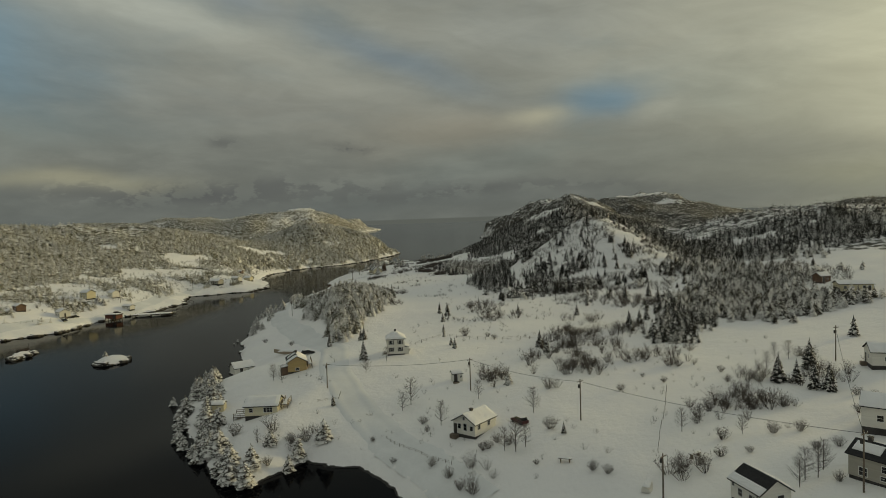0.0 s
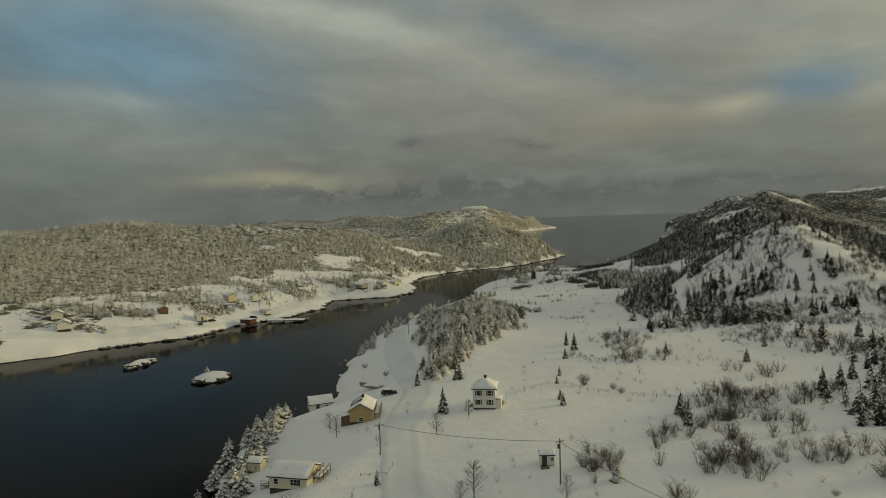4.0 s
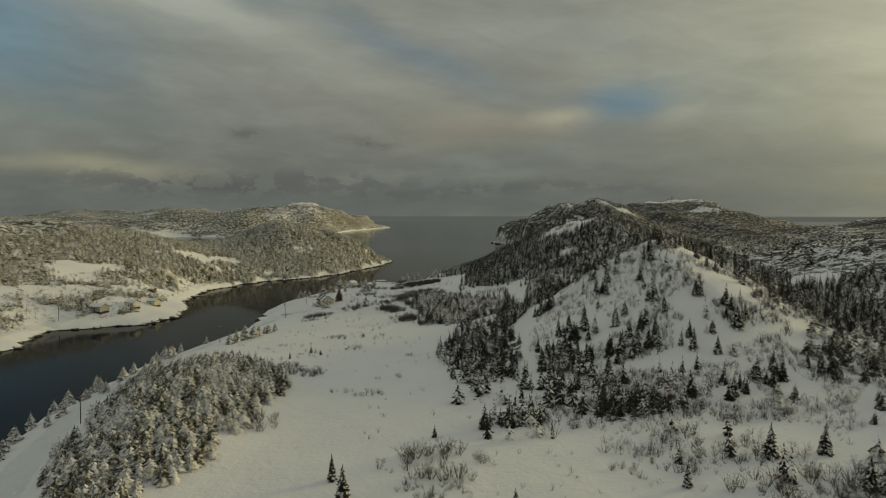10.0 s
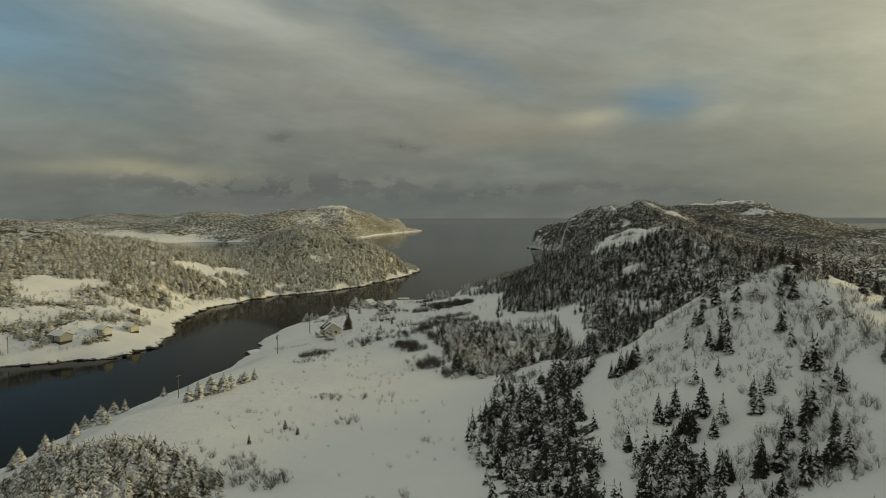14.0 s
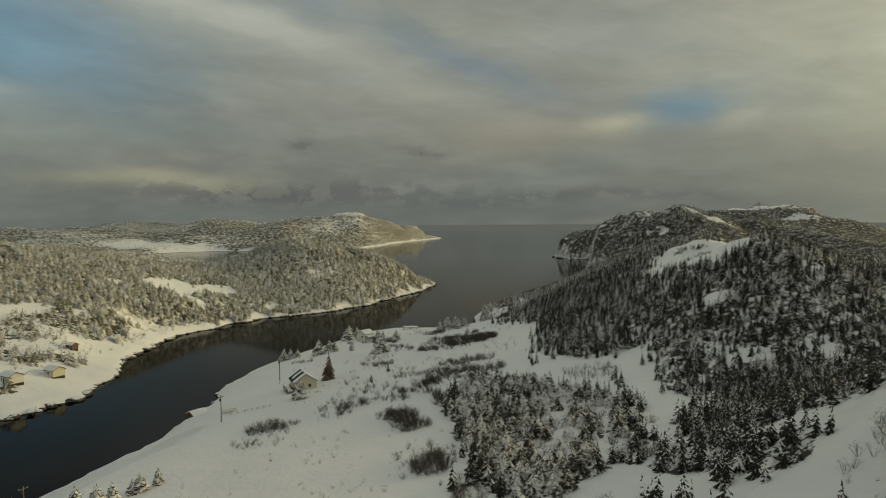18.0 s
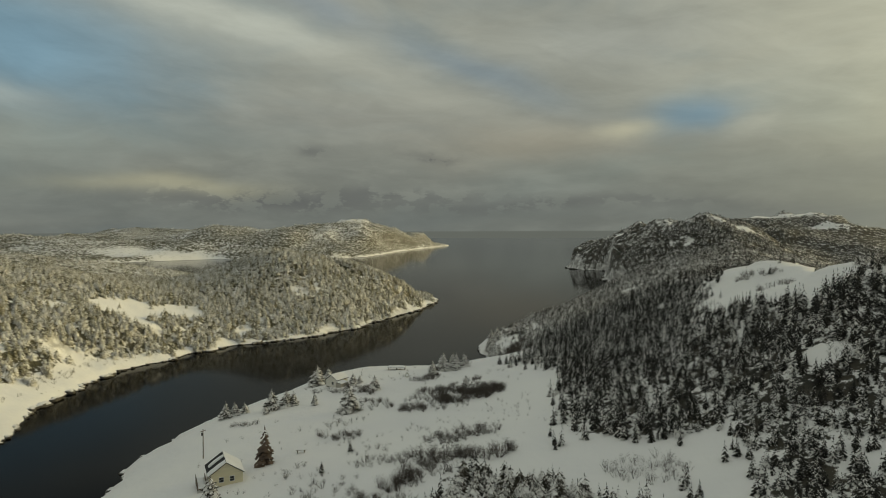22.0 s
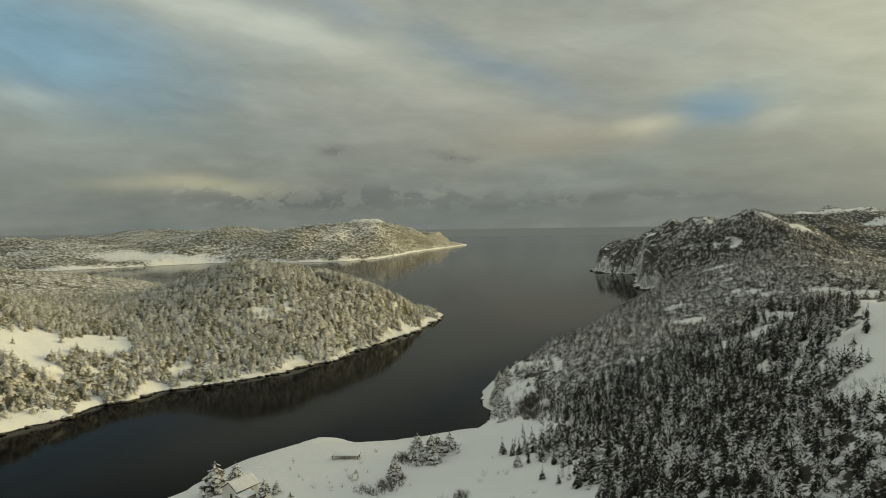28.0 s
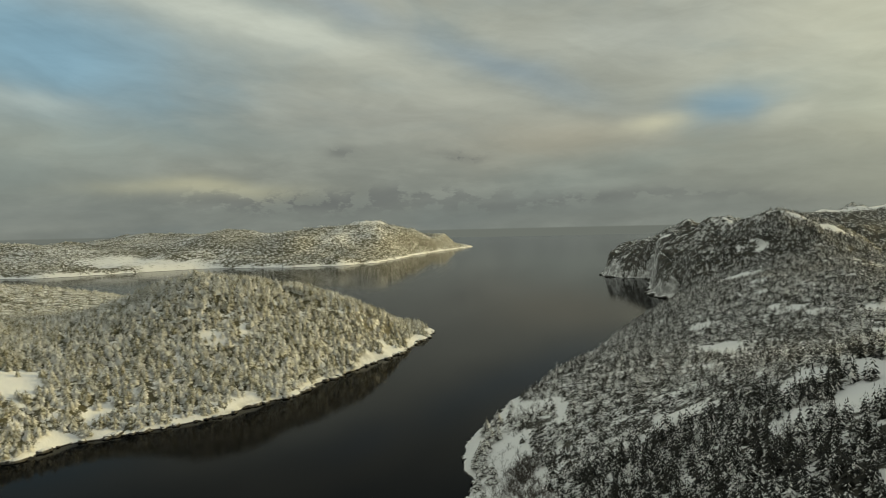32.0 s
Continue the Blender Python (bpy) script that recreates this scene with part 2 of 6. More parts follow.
def make_plain(name, colour, rough=0.7, scale=3.0, spread=0.2, bump=0.1, metal=0.0, stretch=(1, 1, 1)):
    """A painted or natural surface with grain and blotches at two scales."""
    m, gr = material(name)
    obj = gr.node("ShaderNodeTexCoord").outputs["Object"]
    obj = gr.node("ShaderNodeMapping", {}, Vector=obj, Scale=stretch).outputs[0]
    big, small = gr.noise(obj, scale * 0.3, 3.0), gr.noise(obj, scale * 4, 5.0, 0.65)
    lo = tuple(c * (1 - spread) for c in colour[:3]) + (1,)
    hi = tuple(min(1, c * (1 + spread)) for c in colour[:3]) + (1,)
    c = gr.mix(gr.ramp(gr.math("ADD", gr.math("MULTIPLY", big, 0.6), gr.math("MULTIPLY", small, 0.4)), 0.35, 0.65), lo, hi)
    finish(gr, c, rough, bumped(gr, small, bump, 0.02), metal)
    return m


def make_glass():
    m, gr = material("window_glass")
    finish(gr, (0.012, 0.014, 0.016, 1), 0.05)
    return m


MAT_GROUND, MAT_WATER, MAT_GLASS = make_ground(), make_water(), make_glass()
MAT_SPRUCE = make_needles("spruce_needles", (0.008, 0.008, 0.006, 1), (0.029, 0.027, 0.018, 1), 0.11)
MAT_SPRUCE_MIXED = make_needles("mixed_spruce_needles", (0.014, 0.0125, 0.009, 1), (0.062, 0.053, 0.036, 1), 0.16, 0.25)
# West woods: warm low sunlight is put into these needle colours, besides lying snow.
MAT_SPRUCE_SUNLIT_SNOWY = make_needles("sunlit_snowy_spruce_needles", (0.095, 0.086, 0.028, 1), (0.28, 0.24, 0.085, 1), 0.285, 0.75)
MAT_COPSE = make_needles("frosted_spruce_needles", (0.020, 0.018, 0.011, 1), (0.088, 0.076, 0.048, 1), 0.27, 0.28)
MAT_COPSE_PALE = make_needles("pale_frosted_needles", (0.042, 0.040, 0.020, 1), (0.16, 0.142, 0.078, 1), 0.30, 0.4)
MAT_BARK = make_plain("spruce_bark", (0.055, 0.045, 0.038), 0.9, 4, 0.3, 0.4)
MAT_TWIG = make_plain("bare_twigs", (0.10, 0.085, 0.072), 0.9, 4, 0.35, 0.2)
MAT_TWIG_GREY = make_plain("grey_twigs", (0.115, 0.102, 0.09), 0.9, 4, 0.3, 0.2)
MAT_ROOFSNOW = make_plain("roof_snow", (0.88, 0.88, 0.88), 0.75, 1.0, 0.04, 0.15)
MAT_WHITE = make_plain("white_clapboard", (0.74, 0.72, 0.66), 0.6, 2, 0.06, 0.1, stretch=(0.3, 0.3, 9))
MAT_PALE = make_plain("pale_cream_siding", (0.72, 0.67, 0.50), 0.6, 2, 0.06, 0.1, stretch=(0.3, 0.3, 9))
MAT_CREAM = make_plain("cream_siding", (0.66, 0.60, 0.42), 0.6, 2, 0.06, 0.1, stretch=(0.3, 0.3, 9))
MAT_YELLOW = make_plain("ochre_siding", (0.50, 0.365, 0.165), 0.6, 2, 0.08, 0.1, stretch=(0.3, 0.3, 9))
MAT_GREY = make_plain("grey_siding", (0.40, 0.38, 0.33), 0.6, 2, 0.07, 0.1, stretch=(0.3, 0.3, 9))
MAT_BROWN = make_plain("weathered_boards", (0.15, 0.095, 0.065), 0.85, 3, 0.3, 0.4, stretch=(6, 6, 0.6))
MAT_RED = make_plain("red_ochre_boards", (0.17, 0.065, 0.045), 0.8, 3, 0.25, 0.3, stretch=(6, 6, 0.6))
MAT_SHINGLE = make_plain("black_shingles", (0.022, 0.022, 0.024), 0.85, 6, 0.3, 0.3)
MAT_TRIM = make_plain("dark_trim", (0.06, 0.055, 0.05), 0.7, 3, 0.2, 0.1)
MAT_WOOD = make_plain("grey_weathered_wood", (0.16, 0.13, 0.10), 0.85, 3, 0.3, 0.3, stretch=(6, 6, 0.6))
MAT_PLANK = make_plain("boat_planking", (0.34, 0.28, 0.21), 0.75, 2, 0.2, 0.3, stretch=(0.4, 0.4, 8))
MAT_CAR = make_plain("dark_red_car_paint", (0.06, 0.012, 0.012), 0.3, 2, 0.1, 0.0)
MAT_BLACK = make_plain("black_rubber", (0.015, 0.015, 0.016), 0.7, 5, 0.2, 0.1)
MAT_WIRE = make_plain("wire", (0.03, 0.03, 0.03), 0.6, 4, 0.1, 0.0)

# ---- the lie of the land ----
COAST_EAST = [(60, -500), (34, -100), (27, 60), (12, 112), (-4, 131), (-17, 147), (-29, 149), (-39, 141), (-51, 152), (-61, 170),
              (-71, 190), (-75, 210), (-71, 228), (-68, 250), (-83, 292), (-92, 340), (-94, 392), (-90, 425), (-81, 470), (-82, 505),
              (-85, 541), (-82, 580), (-73, 613), (-66, 640), (-50, 661), (-25, 661), (-2, 674), (6, 688), (-2, 726), (9, 782),
              (35, 845), (73, 955), (112, 1070), (146, 1130), (150, 1149), (132, 1163), (131, 1225), (147, 1285), (155, 1372), (133, 1388), (110, 1414),
              (107, 1450), (124, 1560), (150, 1700), (230, 1780),
              (400, 1950), (900, 2300), (3200, 2900), (3200, -500)]
COAST_WEST = [(-700, -500), (-330, 100), (-262, 240), (-215, 306), (-190, 338), (-188, 372), (-170, 402), (-168, 440), (-176, 480), (-160, 490),
              (-140, 500), (-134, 525), (-140, 560), (-156, 588), (-163, 640), (-150, 690), (-130, 726), (-105, 752), (-84, 786), (-68, 840),
              (-55, 905), (-54, 955), (-66, 985), (-140, 1015), (-300, 1060), (-520, 1180), (-800, 1300), (-2800, 1300), (-2800, -500)]
COAST_FAR = [(-228, 2830), (-262, 2560), (-305, 2260), (-322, 1850), (-370, 1760), (-450, 1720), (-640, 1720), (-720, 1610), (-820, 1500),
             (-2800, 1420), (-2800, 3700), (-900, 3600), (-420, 3150)]
ISLETS = [(-126, 264, 5.6, 7.5), (-172, 281, 3.8, 8.0)]

HILLS_EAST = [(-42, 308, 18, 50, 7.5), (92, 388, 38, 52, 31), (262, 470, 100, 150, 30), (210, 230, 70, 80, 9), (105, 646, 56, 90, 33), (112, 545, 55, 55, 25),
              (185, 900, 85, 140, 24), (250, 1190, 90, 150, 48), (228, 1430, 85, 190, 33)]
HILLS_EAST_FAR = [(540, 1690, 200, 200, 79), (360, 1500, 110, 160, 31), (850, 1250, 250, 250, 17), (620, 850, 260, 260, 11), (1300, 1500, 300, 300, 31), (500, 300, 200, 250, 16), (1100, 1700, 130, 200, 36), (330, 1250, 80, 100, 10)]
HILLS_WEST = [(-156, 848, 58, 62, 34), (-96, 895, 42, 42, 16), (-270, 690, 90, 130, 24), (-390, 560, 120, 180, 26), (-430, 960, 160, 110, 16), (-560, 760, 200, 230, 29), (-650, 350, 260, 300, 38)]
HILLS_FAR = [(-450, 2340, 150, 330, 74), (-720, 2050, 240, 230, 42), (-1150, 1950, 330, 260, 25), (-1050, 2750, 330, 300, 46), (-1560, 3000, 300, 260, 54), (-2000, 2200, 500, 400, 38), (-300, 2640, 60, 110, 20)]

grid_rng = np.random.default_rng(7)
LATTICE = grid_rng.random((256, 256))


def value_noise(x, y, size, octaves=4, rough=0.5):
    """Smooth lattice noise, 0 to 1, with its largest waves about size metres long."""
    total, weight, amount = 0.0, 0.0, 1.0
    for k in range(octaves):
        u, v = np.asarray(x) / size * 2 ** k + 31.7 * k, np.asarray(y) / size * 2 ** k + 17.3 * k
        i, j = np.floor(u).astype(int), np.floor(v).astype(int)
        a, b = u - i, v - j
        a, b = a * a * (3 - 2 * a), b * b * (3 - 2 * b)
        n = (LATTICE[i % 256, j % 256] * (1 - a) + LATTICE[(i + 1) % 256, j % 256] * a) * (1 - b) + \
            (LATTICE[i % 256, (j + 1) % 256] * (1 - a) + LATTICE[(i + 1) % 256, (j + 1) % 256] * a) * b
        total, weight, amount = total + n * amount, weight + amount, amount * rough
    return total / weight


def inside_distance(x, y, outline):
    """Signed distance to an outline in metres, positive inside."""
    px, py = np.asarray(x, float), np.asarray(y, float)
    best, inside = np.full(px.shape, 1e12), np.zeros(px.shape, bool)
    for (ax, ay), (bx, by) in zip(outline, outline[1:] + outline[:1]):
        ex, ey = bx - ax, by - ay
        h = np.clip(((px - ax) * ex + (py - ay) * ey) / (ex * ex + ey * ey), 0, 1)
        best = np.minimum(best, (px - ax - h * ex) ** 2 + (py - ay - h * ey) ** 2)
        cross = ((ay > py) != (by > py)) & (px < ex * (py - ay) / (ey if ey else 1e-9) + ax)
        inside ^= cross
    return np.where(inside, 1, -1) * np.sqrt(best)


def smooth(v, lo, hi):
    s = np.clip((v - lo) / (hi - lo), 0, 1)
    return s * s * (3 - 2 * s)


def lands(x, y):
    """Distances inland on the three shores and the islets, ragged by noise."""
    ragged = (value_noise(x, y, 26, 4, 0.6) - 0.5) * 11
    e, w, f = (inside_distance(x, y, c) + ragged for c in (COAST_EAST, COAST_WEST, COAST_FAR))
    w = w + (value_noise(x, y, 13, 3, 0.6) - 0.5) * 9 * smooth(y, 560, 620)
    f = f + (value_noise(x, y, 60, 3, 0.6) - 0.5) * 26
    isl = np.full(np.shape(x), -1e9)
    for cx, cy, rx, ry in ISLETS:
        isl = np.maximum(isl, (1 - np.hypot((x - cx) / rx, (y - cy) / ry)) * min(rx, ry) + ragged * 0.2)
    return e, w, f, isl


def swell(x, y, hills):
    total = 0.0
    for cx, cy, sx, sy, h in hills:
        total = total + h * np.exp(-((x - cx) / sx) ** 2 - ((y - cy) / sy) ** 2)
    return total


def ground_height(x, y):
    x, y = np.asarray(x, float), np.asarray(y, float)
    e, w, f, isl = lands(x, y)
    rough = (value_noise(x, y, 60, 5, 0.55) - 0.5)
    crags = np.abs(value_noise(x, y, 75, 4, 0.6) - 0.5) * 2 - 0.3
    craggy = np.abs(value_noise(x, y, 190, 5, 0.55) - 0.5) * 2
    cliff = smooth(y, 1075, 1150) * (1 - smooth(y, 1600, 1800)) * (2 + 20 * smooth(value_noise(x, y, 46, 3, 0.6), 0.25, 0.75))
    out = None
    for d, hills, base, ramp, far in ((e, HILLS_EAST + HILLS_EAST_FAR, (8.0, 8.0), 34 - 24 * smooth(y, 1050, 1150), smooth(y, 1000, 1300)),
                                      (w, HILLS_WEST, (4.5, 9.0), 30 - 8 * smooth(y, 640, 720), smooth(y, 1000, 1200)),
                                      (f, HILLS_FAR, (8.0, 14.0), 60, 1.0)):
        land = base[0] * (1 - np.exp(-np.maximum(d, 0) / 24)) + base[1] * (1 - np.exp(-np.maximum(d, 0) / 120))
        bank = 1.3 * smooth(d, -0.5, 2.5)
        hill = swell(x, y, hills) * smooth(d, 0, ramp)
        hill = hill * (1 + 0.36 * (value_noise(x, y, 34, 4, 0.6) - 0.5) * smooth(hill, 8, 22))
        h = bank + land + hill + rough * (3 + 7 * far) * smooth(d, 4, 50) + (craggy - 0.35) * 26 * far * smooth(d, 5, 80) + crags * 13 * far * smooth(d, 3, 40)
        if d is e:
            h = h + cliff * smooth(d, 0, 11) * (1 - smooth(d, 30, 150))
        h = np.where(d > 0, np.maximum(h, 0.35 + 0.02 * np.minimum(d, 40)), np.maximum(d * 0.6, -6))
        out = h if out is None else np.maximum(out, h)
    return np.maximum(out, np.where(isl > 0, 0.4 + 2.1 * (1 - np.exp(-isl / 1.6)), np.maximum(isl * 0.6, -6)))


def blobs(x, y, ovals, soft=0.25):
    """How far inside any of some ovals (cx, cy, rx, ry) a place is, 0 to 1, with uneven edges."""
    uneven = (value_noise(x, y, 22, 3, 0.6) - 0.5) * 0.9
    best = np.zeros(np.shape(x))
    for cx, cy, rx, ry in ovals:
        best = np.maximum(best, smooth(1 + uneven - np.hypot((x - cx) / rx, (y - cy) / ry), -soft, soft))
    return best


# Woods and open snow, as ovals on the plan.
COPSE = [(-34, 240), (-42, 256), (-52, 280), (-60, 305), (-68, 335), (-78, 362), (-77, 376), (-62, 370), (-46, 354), (-34, 350), (-24, 336), (-21, 315), (-17, 290), (-24, 260)]
COPSE_EAST = [(2, 469), (8, 440), (18, 407), (31, 414), (46, 445), (48, 476), (26, 503), (2, 506)]
WOODS_EAST = [(52, 424, 11, 12), (62, 440, 10, 14), (73, 452, 12, 12), (76, 428, 12, 11), (94, 440, 18, 18), (85, 419, 11, 7), (64, 304, 16, 8), (42, 548, 14, 28), (46, 580, 17, 36), (44, 522, 9, 8), (60, 521, 26, 12), (37, 362, 5, 28), (70, 506, 13, 9), (104, 422, 26, 13), (41, 397, 7, 13), (57, 416, 9, 14), (66, 436, 10, 13), (82, 452, 16, 14), (27, 360, 8, 42), (35, 299, 5, 5), (58, 303, 9, 7), (50, 340, 6, 9), (92, 468, 28, 22),
              (70, 205, 7, 10), (82, 222, 9, 15), (96, 252, 12, 22), (112, 238, 32, 26), (70, 640, 46, 132), (120, 540, 80, 60), (116, 866, 40, 26), (165, 862, 40, 22)]
WOODS_EAST_FAR = [(136, 294, 26, 42), (270, 450, 100, 80), (370, 360, 120, 90), (205, 430, 70, 80), (172, 400, 40, 60), (145, 470, 50, 90), (92, 440, 34, 38), (140, 385, 26, 50), (60, 800, 50, 110), (150, 800, 110, 160), (230, 600, 120, 200), (200, 1050, 140, 180), (110, 980, 50, 90), (420, 700, 220, 400)]
CLEARING = [(83, 612), (78, 574), (83, 553), (92, 541), (105, 546), (122, 578), (138, 600), (150, 662), (117, 668), (98, 640)]
OPEN_EAST = [(165, 252, 26, 24), (185, 292, 24, 34), (150, 202, 40, 18), (85, 521, 4, 3), (59, 683, 6, 6), (70, 647, 6, 4), (78, 644, 6, 4), (84, 650, 4, 5), (270, 800, 26, 30), (80, 668, 5, 6), (91, 662, 4, 9), (104, 700, 5, 4), (112, 716, 6, 3), (136, 750, 6, 4), (150, 765, 5, 3), (102, 856, 6, 7), (146, 835, 7, 5), (136, 857, 4, 6), (184, 813, 9, 6), (172, 1043, 14, 10), (200, 1109, 11, 9), (44, 501, 8, 5), (14, 540, 13, 16), (62, 713, 7, 4), (80, 756, 7, 4), (59, 781, 12, 3), (42, 805, 10, 3), (88, 360, 30, 34), (80, 285, 22, 24),
             (12, 680, 7, 26), (29, 735, 2, 14), (54, 488, 4, 17), (26, 409, 6, 5), (75, 396, 8, 16), (70, 385, 10, 10), (300, 880, 40, 36), (370, 1060, 50, 50), (160, 790, 9, 8), (160, 250, 22, 18), (260, 1300, 60, 16), (300, 1560, 60, 20)]
COPSE_GAPS = [(33, 474, 3, 9), (30, 458, 3, 9), (27, 442, 4, 10), (40, 440, 5, 8), (42, 462, 4, 8)]
RIDGE_SNOW = [(170, 1358, 16, 9), (212, 1243, 24, 8), (240, 1162, 24, 8), (228, 1190, 14, 7), (288, 1157, 18, 8), (200, 1109, 12, 8), (172, 1043, 14, 8), (500, 1682, 40, 16), (548, 1672, 50, 14), (566, 1579, 24, 12), (300, 1230, 22, 9)]
OPEN_WEST = [(-190, 708, 18, 21), (-176, 732, 13, 17), (-176, 694, 9, 9), (-128, 797, 8, 6), (-139, 734, 3, 7), (-236, 488, 13, 17), (-276, 560, 9, 7), (-336, 560, 20, 12), (-212, 672, 8, 8), (-120, 812, 3, 4)]


def tree_cover(x, y):
    """Density of trees, 0 to 1."""
    e, w, f, isl = lands(x, y)
    patch = value_noise(x, y, 45, 3, 0.6)
    east = np.maximum(blobs(x, y, WOODS_EAST), blobs(x, y, WOODS_EAST_FAR) * smooth(patch, 0.22, 0.36))
    east = np.maximum(east, smooth(x, 150, 230) * smooth(patch, 0.34, 0.50))
    east = np.maximum(east, smooth(y, 1080, 1180) * smooth(patch, 0.38, 0.55) * 0.8) * (1 - blobs(x, y, OPEN_EAST)) * (1 - 0.985 * smooth(inside_distance(x, y, CLEARING) + (patch - 0.5) * 20 + (value_noise(x, y, 9, 2) - 0.5) * 12, -1, 2))
    for stand in (COPSE, COPSE_EAST):
        east = np.maximum(east, smooth(inside_distance(x, y, stand) + (patch - 0.5) * 18 + (value_noise(x, y, 8, 2) - 0.5) * 9, -2, 3) * (0.75 + 0.25 * smooth(value_noise(x, y, 9, 2), 0.36, 0.56)))
    east = east * (1 - 0.75 * blobs(x, y, COPSE_GAPS))
    east = east * (1 - 0.95 * blobs(x, y, RIDGE_SNOW) * smooth(value_noise(x, y, 14, 3), 0.40, 0.54))
    east = east * (1 - 0.85 * smooth(y, 1080, 1140) * (1 - smooth(e, 14, 34)))
    slope_side = blobs(x, y, [(88, 345, 36, 52), (70, 300, 40, 36)]) * (0.03 + 0.22 * smooth(value_noise(x, y, 13, 2), 0.55, 0.72))
    east = np.where(e > 3, np.maximum(east, slope_side), 0)
    edge = 0.3 + 68 * (1 - smooth(y, 560, 680))
    west = smooth(w + (value_noise(x, y, 11, 2) - 0.5) * 15 + (patch - 0.5) * (8 + 30 * (1 - smooth(y, 560, 680))), edge, edge + 4) * (1 - 0.95 * blobs(x, y, OPEN_WEST))
    fringe = 0.8 * smooth(value_noise(x, y, 15, 2), 0.42, 0.58) * smooth(w, 7, 16) * (y < 680)
    west = np.maximum(west, blobs(x, y, [(-240, 323, 8, 8), (-264, 331, 12, 14)]))
    west = np.where(w > 1.2, np.maximum(west, fringe), 0)
    far = np.where(f > 4, 0.35 + 0.7 * smooth(patch, 0.36, 0.54), 0) * (1 - 0.9 * blobs(x, y, [(-770, 1690, 120, 55), (-690, 1715, 70, 30)]))
    return np.maximum(np.maximum(east, west), far)


def lines(lo, hi, step, reach_lo, reach_hi, grow=1.07, widest=45):
    """Grid lines: even between lo and hi, ever wider beyond."""
    mid = list(np.arange(lo, hi + step / 2, step))
    for end, sign in ((reach_lo, -1), (reach_hi, 1)):
        at, s = (lo if sign < 0 else hi), step
        while (at - end) * sign < 0:
            s *= grow
            at += sign * min(s, widest)
            mid.append(at)
    return np.array(sorted(mid))


def mesh_from(name, verts, faces, mats, attribute=None, material_index=None, smooth_shade=False, called="scrub"):
    """One mesh from arrays of corners and of triangles or quads."""
    me = bpy.data.meshes.new(name)
    n, k = len(faces), faces.shape[1]
    me.vertices.add(len(verts))
    me.vertices.foreach_set("co", np.ascontiguousarray(verts, np.float32).ravel())
    me.loops.add(n * k)
    me.loops.foreach_set("vertex_index", np.ascontiguousarray(faces, np.int32).ravel())
    me.polygons.add(n)
    me.polygons.foreach_set("loop_start", np.arange(0, n * k, k, dtype=np.int32))
    me.polygons.foreach_set("loop_total", np.full(n, k, np.int32))
    for m in mats:
        me.materials.append(m)
    if material_index is not None:
        me.polygons.foreach_set("material_index", np.ascontiguousarray(material_index, np.int32))
    if smooth_shade:
        me.polygons.foreach_set("use_smooth", np.ones(n, bool))
    if attribute is not None:
        me.attributes.new(called, "FLOAT", "POINT").data.foreach_set("value", np.ascontiguousarray(attribute, np.float32))
    me.update(calc_edges=True)
    return me


def build_ground():
    gx, gy = lines(-270, 260, 2.8, -2800, 3200, 1.06), lines(60, 1240, 2.8, -500, 3700, 1.028, 22)
    x, y = np.meshgrid(gx, gy)
    z = ground_height(x, y)
    wooded = tree_cover(x, y)
    e, w, f, isl = lands(x, y)
    far = np.maximum(smooth(y, 900, 1100), smooth(np.abs(x), 300, 420))
    patch = value_noise(x, y, 90, 4, 0.6)
    inland = np.maximum(np.maximum(e, w), f)
    # Under trees the mask stands for shade and trunks as well as brush.
    scrub = np.maximum(smooth(wooded, 0.25, 0.8) * np.where(w > 0, 1.0, 0.95 + 0.05 * smooth(y, 760, 840)), far * (0.94 - 0.09 * (f > 0) + 0.05 * smooth(e, 0, 20) + 0.25 * smooth(patch, 0.34, 0.52)) * smooth(inland + (value_noise(x, y, 22, 3) - 0.4) * 22, 2, 9))
    scrub = np.maximum(scrub, 0.30 * blobs(x, y, [(92, 375, 60, 66)]))
    scrub = scrub * (1 - 0.5 * blobs(x, y, [(-770, 1690, 120, 55), (-690, 1715, 70, 30)]))
    scrub = scrub * (1 - 0.85 * smooth(z, 78, 100) * (patch > 0.45)) * (1 - 0.9 * blobs(x, y, RIDGE_SNOW) * smooth(value_noise(x, y, 14, 3), 0.40, 0.54))
    scrub = np.maximum(scrub, 0.34 * smooth(w, 1, 4) * smooth(y, 560, 640) * (1 - blobs(x, y, OPEN_WEST)))
    scrub = np.maximum(scrub, 0.5 * smooth(f, 1, 6))
    nx, ny = len(gx), len(gy)
    i, j = np.meshgrid(np.arange(nx - 1), np.arange(ny - 1))
    a = (j * nx + i).ravel()
    faces = np.stack([a, a + 1, a + nx + 1, a + nx], 1)
    zf = z.ravel()
    faces = faces[zf[faces].max(1) > -5.5]
    used, inverse = np.unique(faces, return_inverse=True)
    verts = np.stack([x.ravel(), y.ravel(), zf], 1)[used]
    me = mesh_from("ground", verts, inverse.reshape(-1, 4), [MAT_GROUND], scrub.ravel()[used], smooth_shade=True)
    return tagged(new("ground", me), "snow-covered rocky shores and hills round an inlet", "ground", kind="structure")


ground = build_ground()


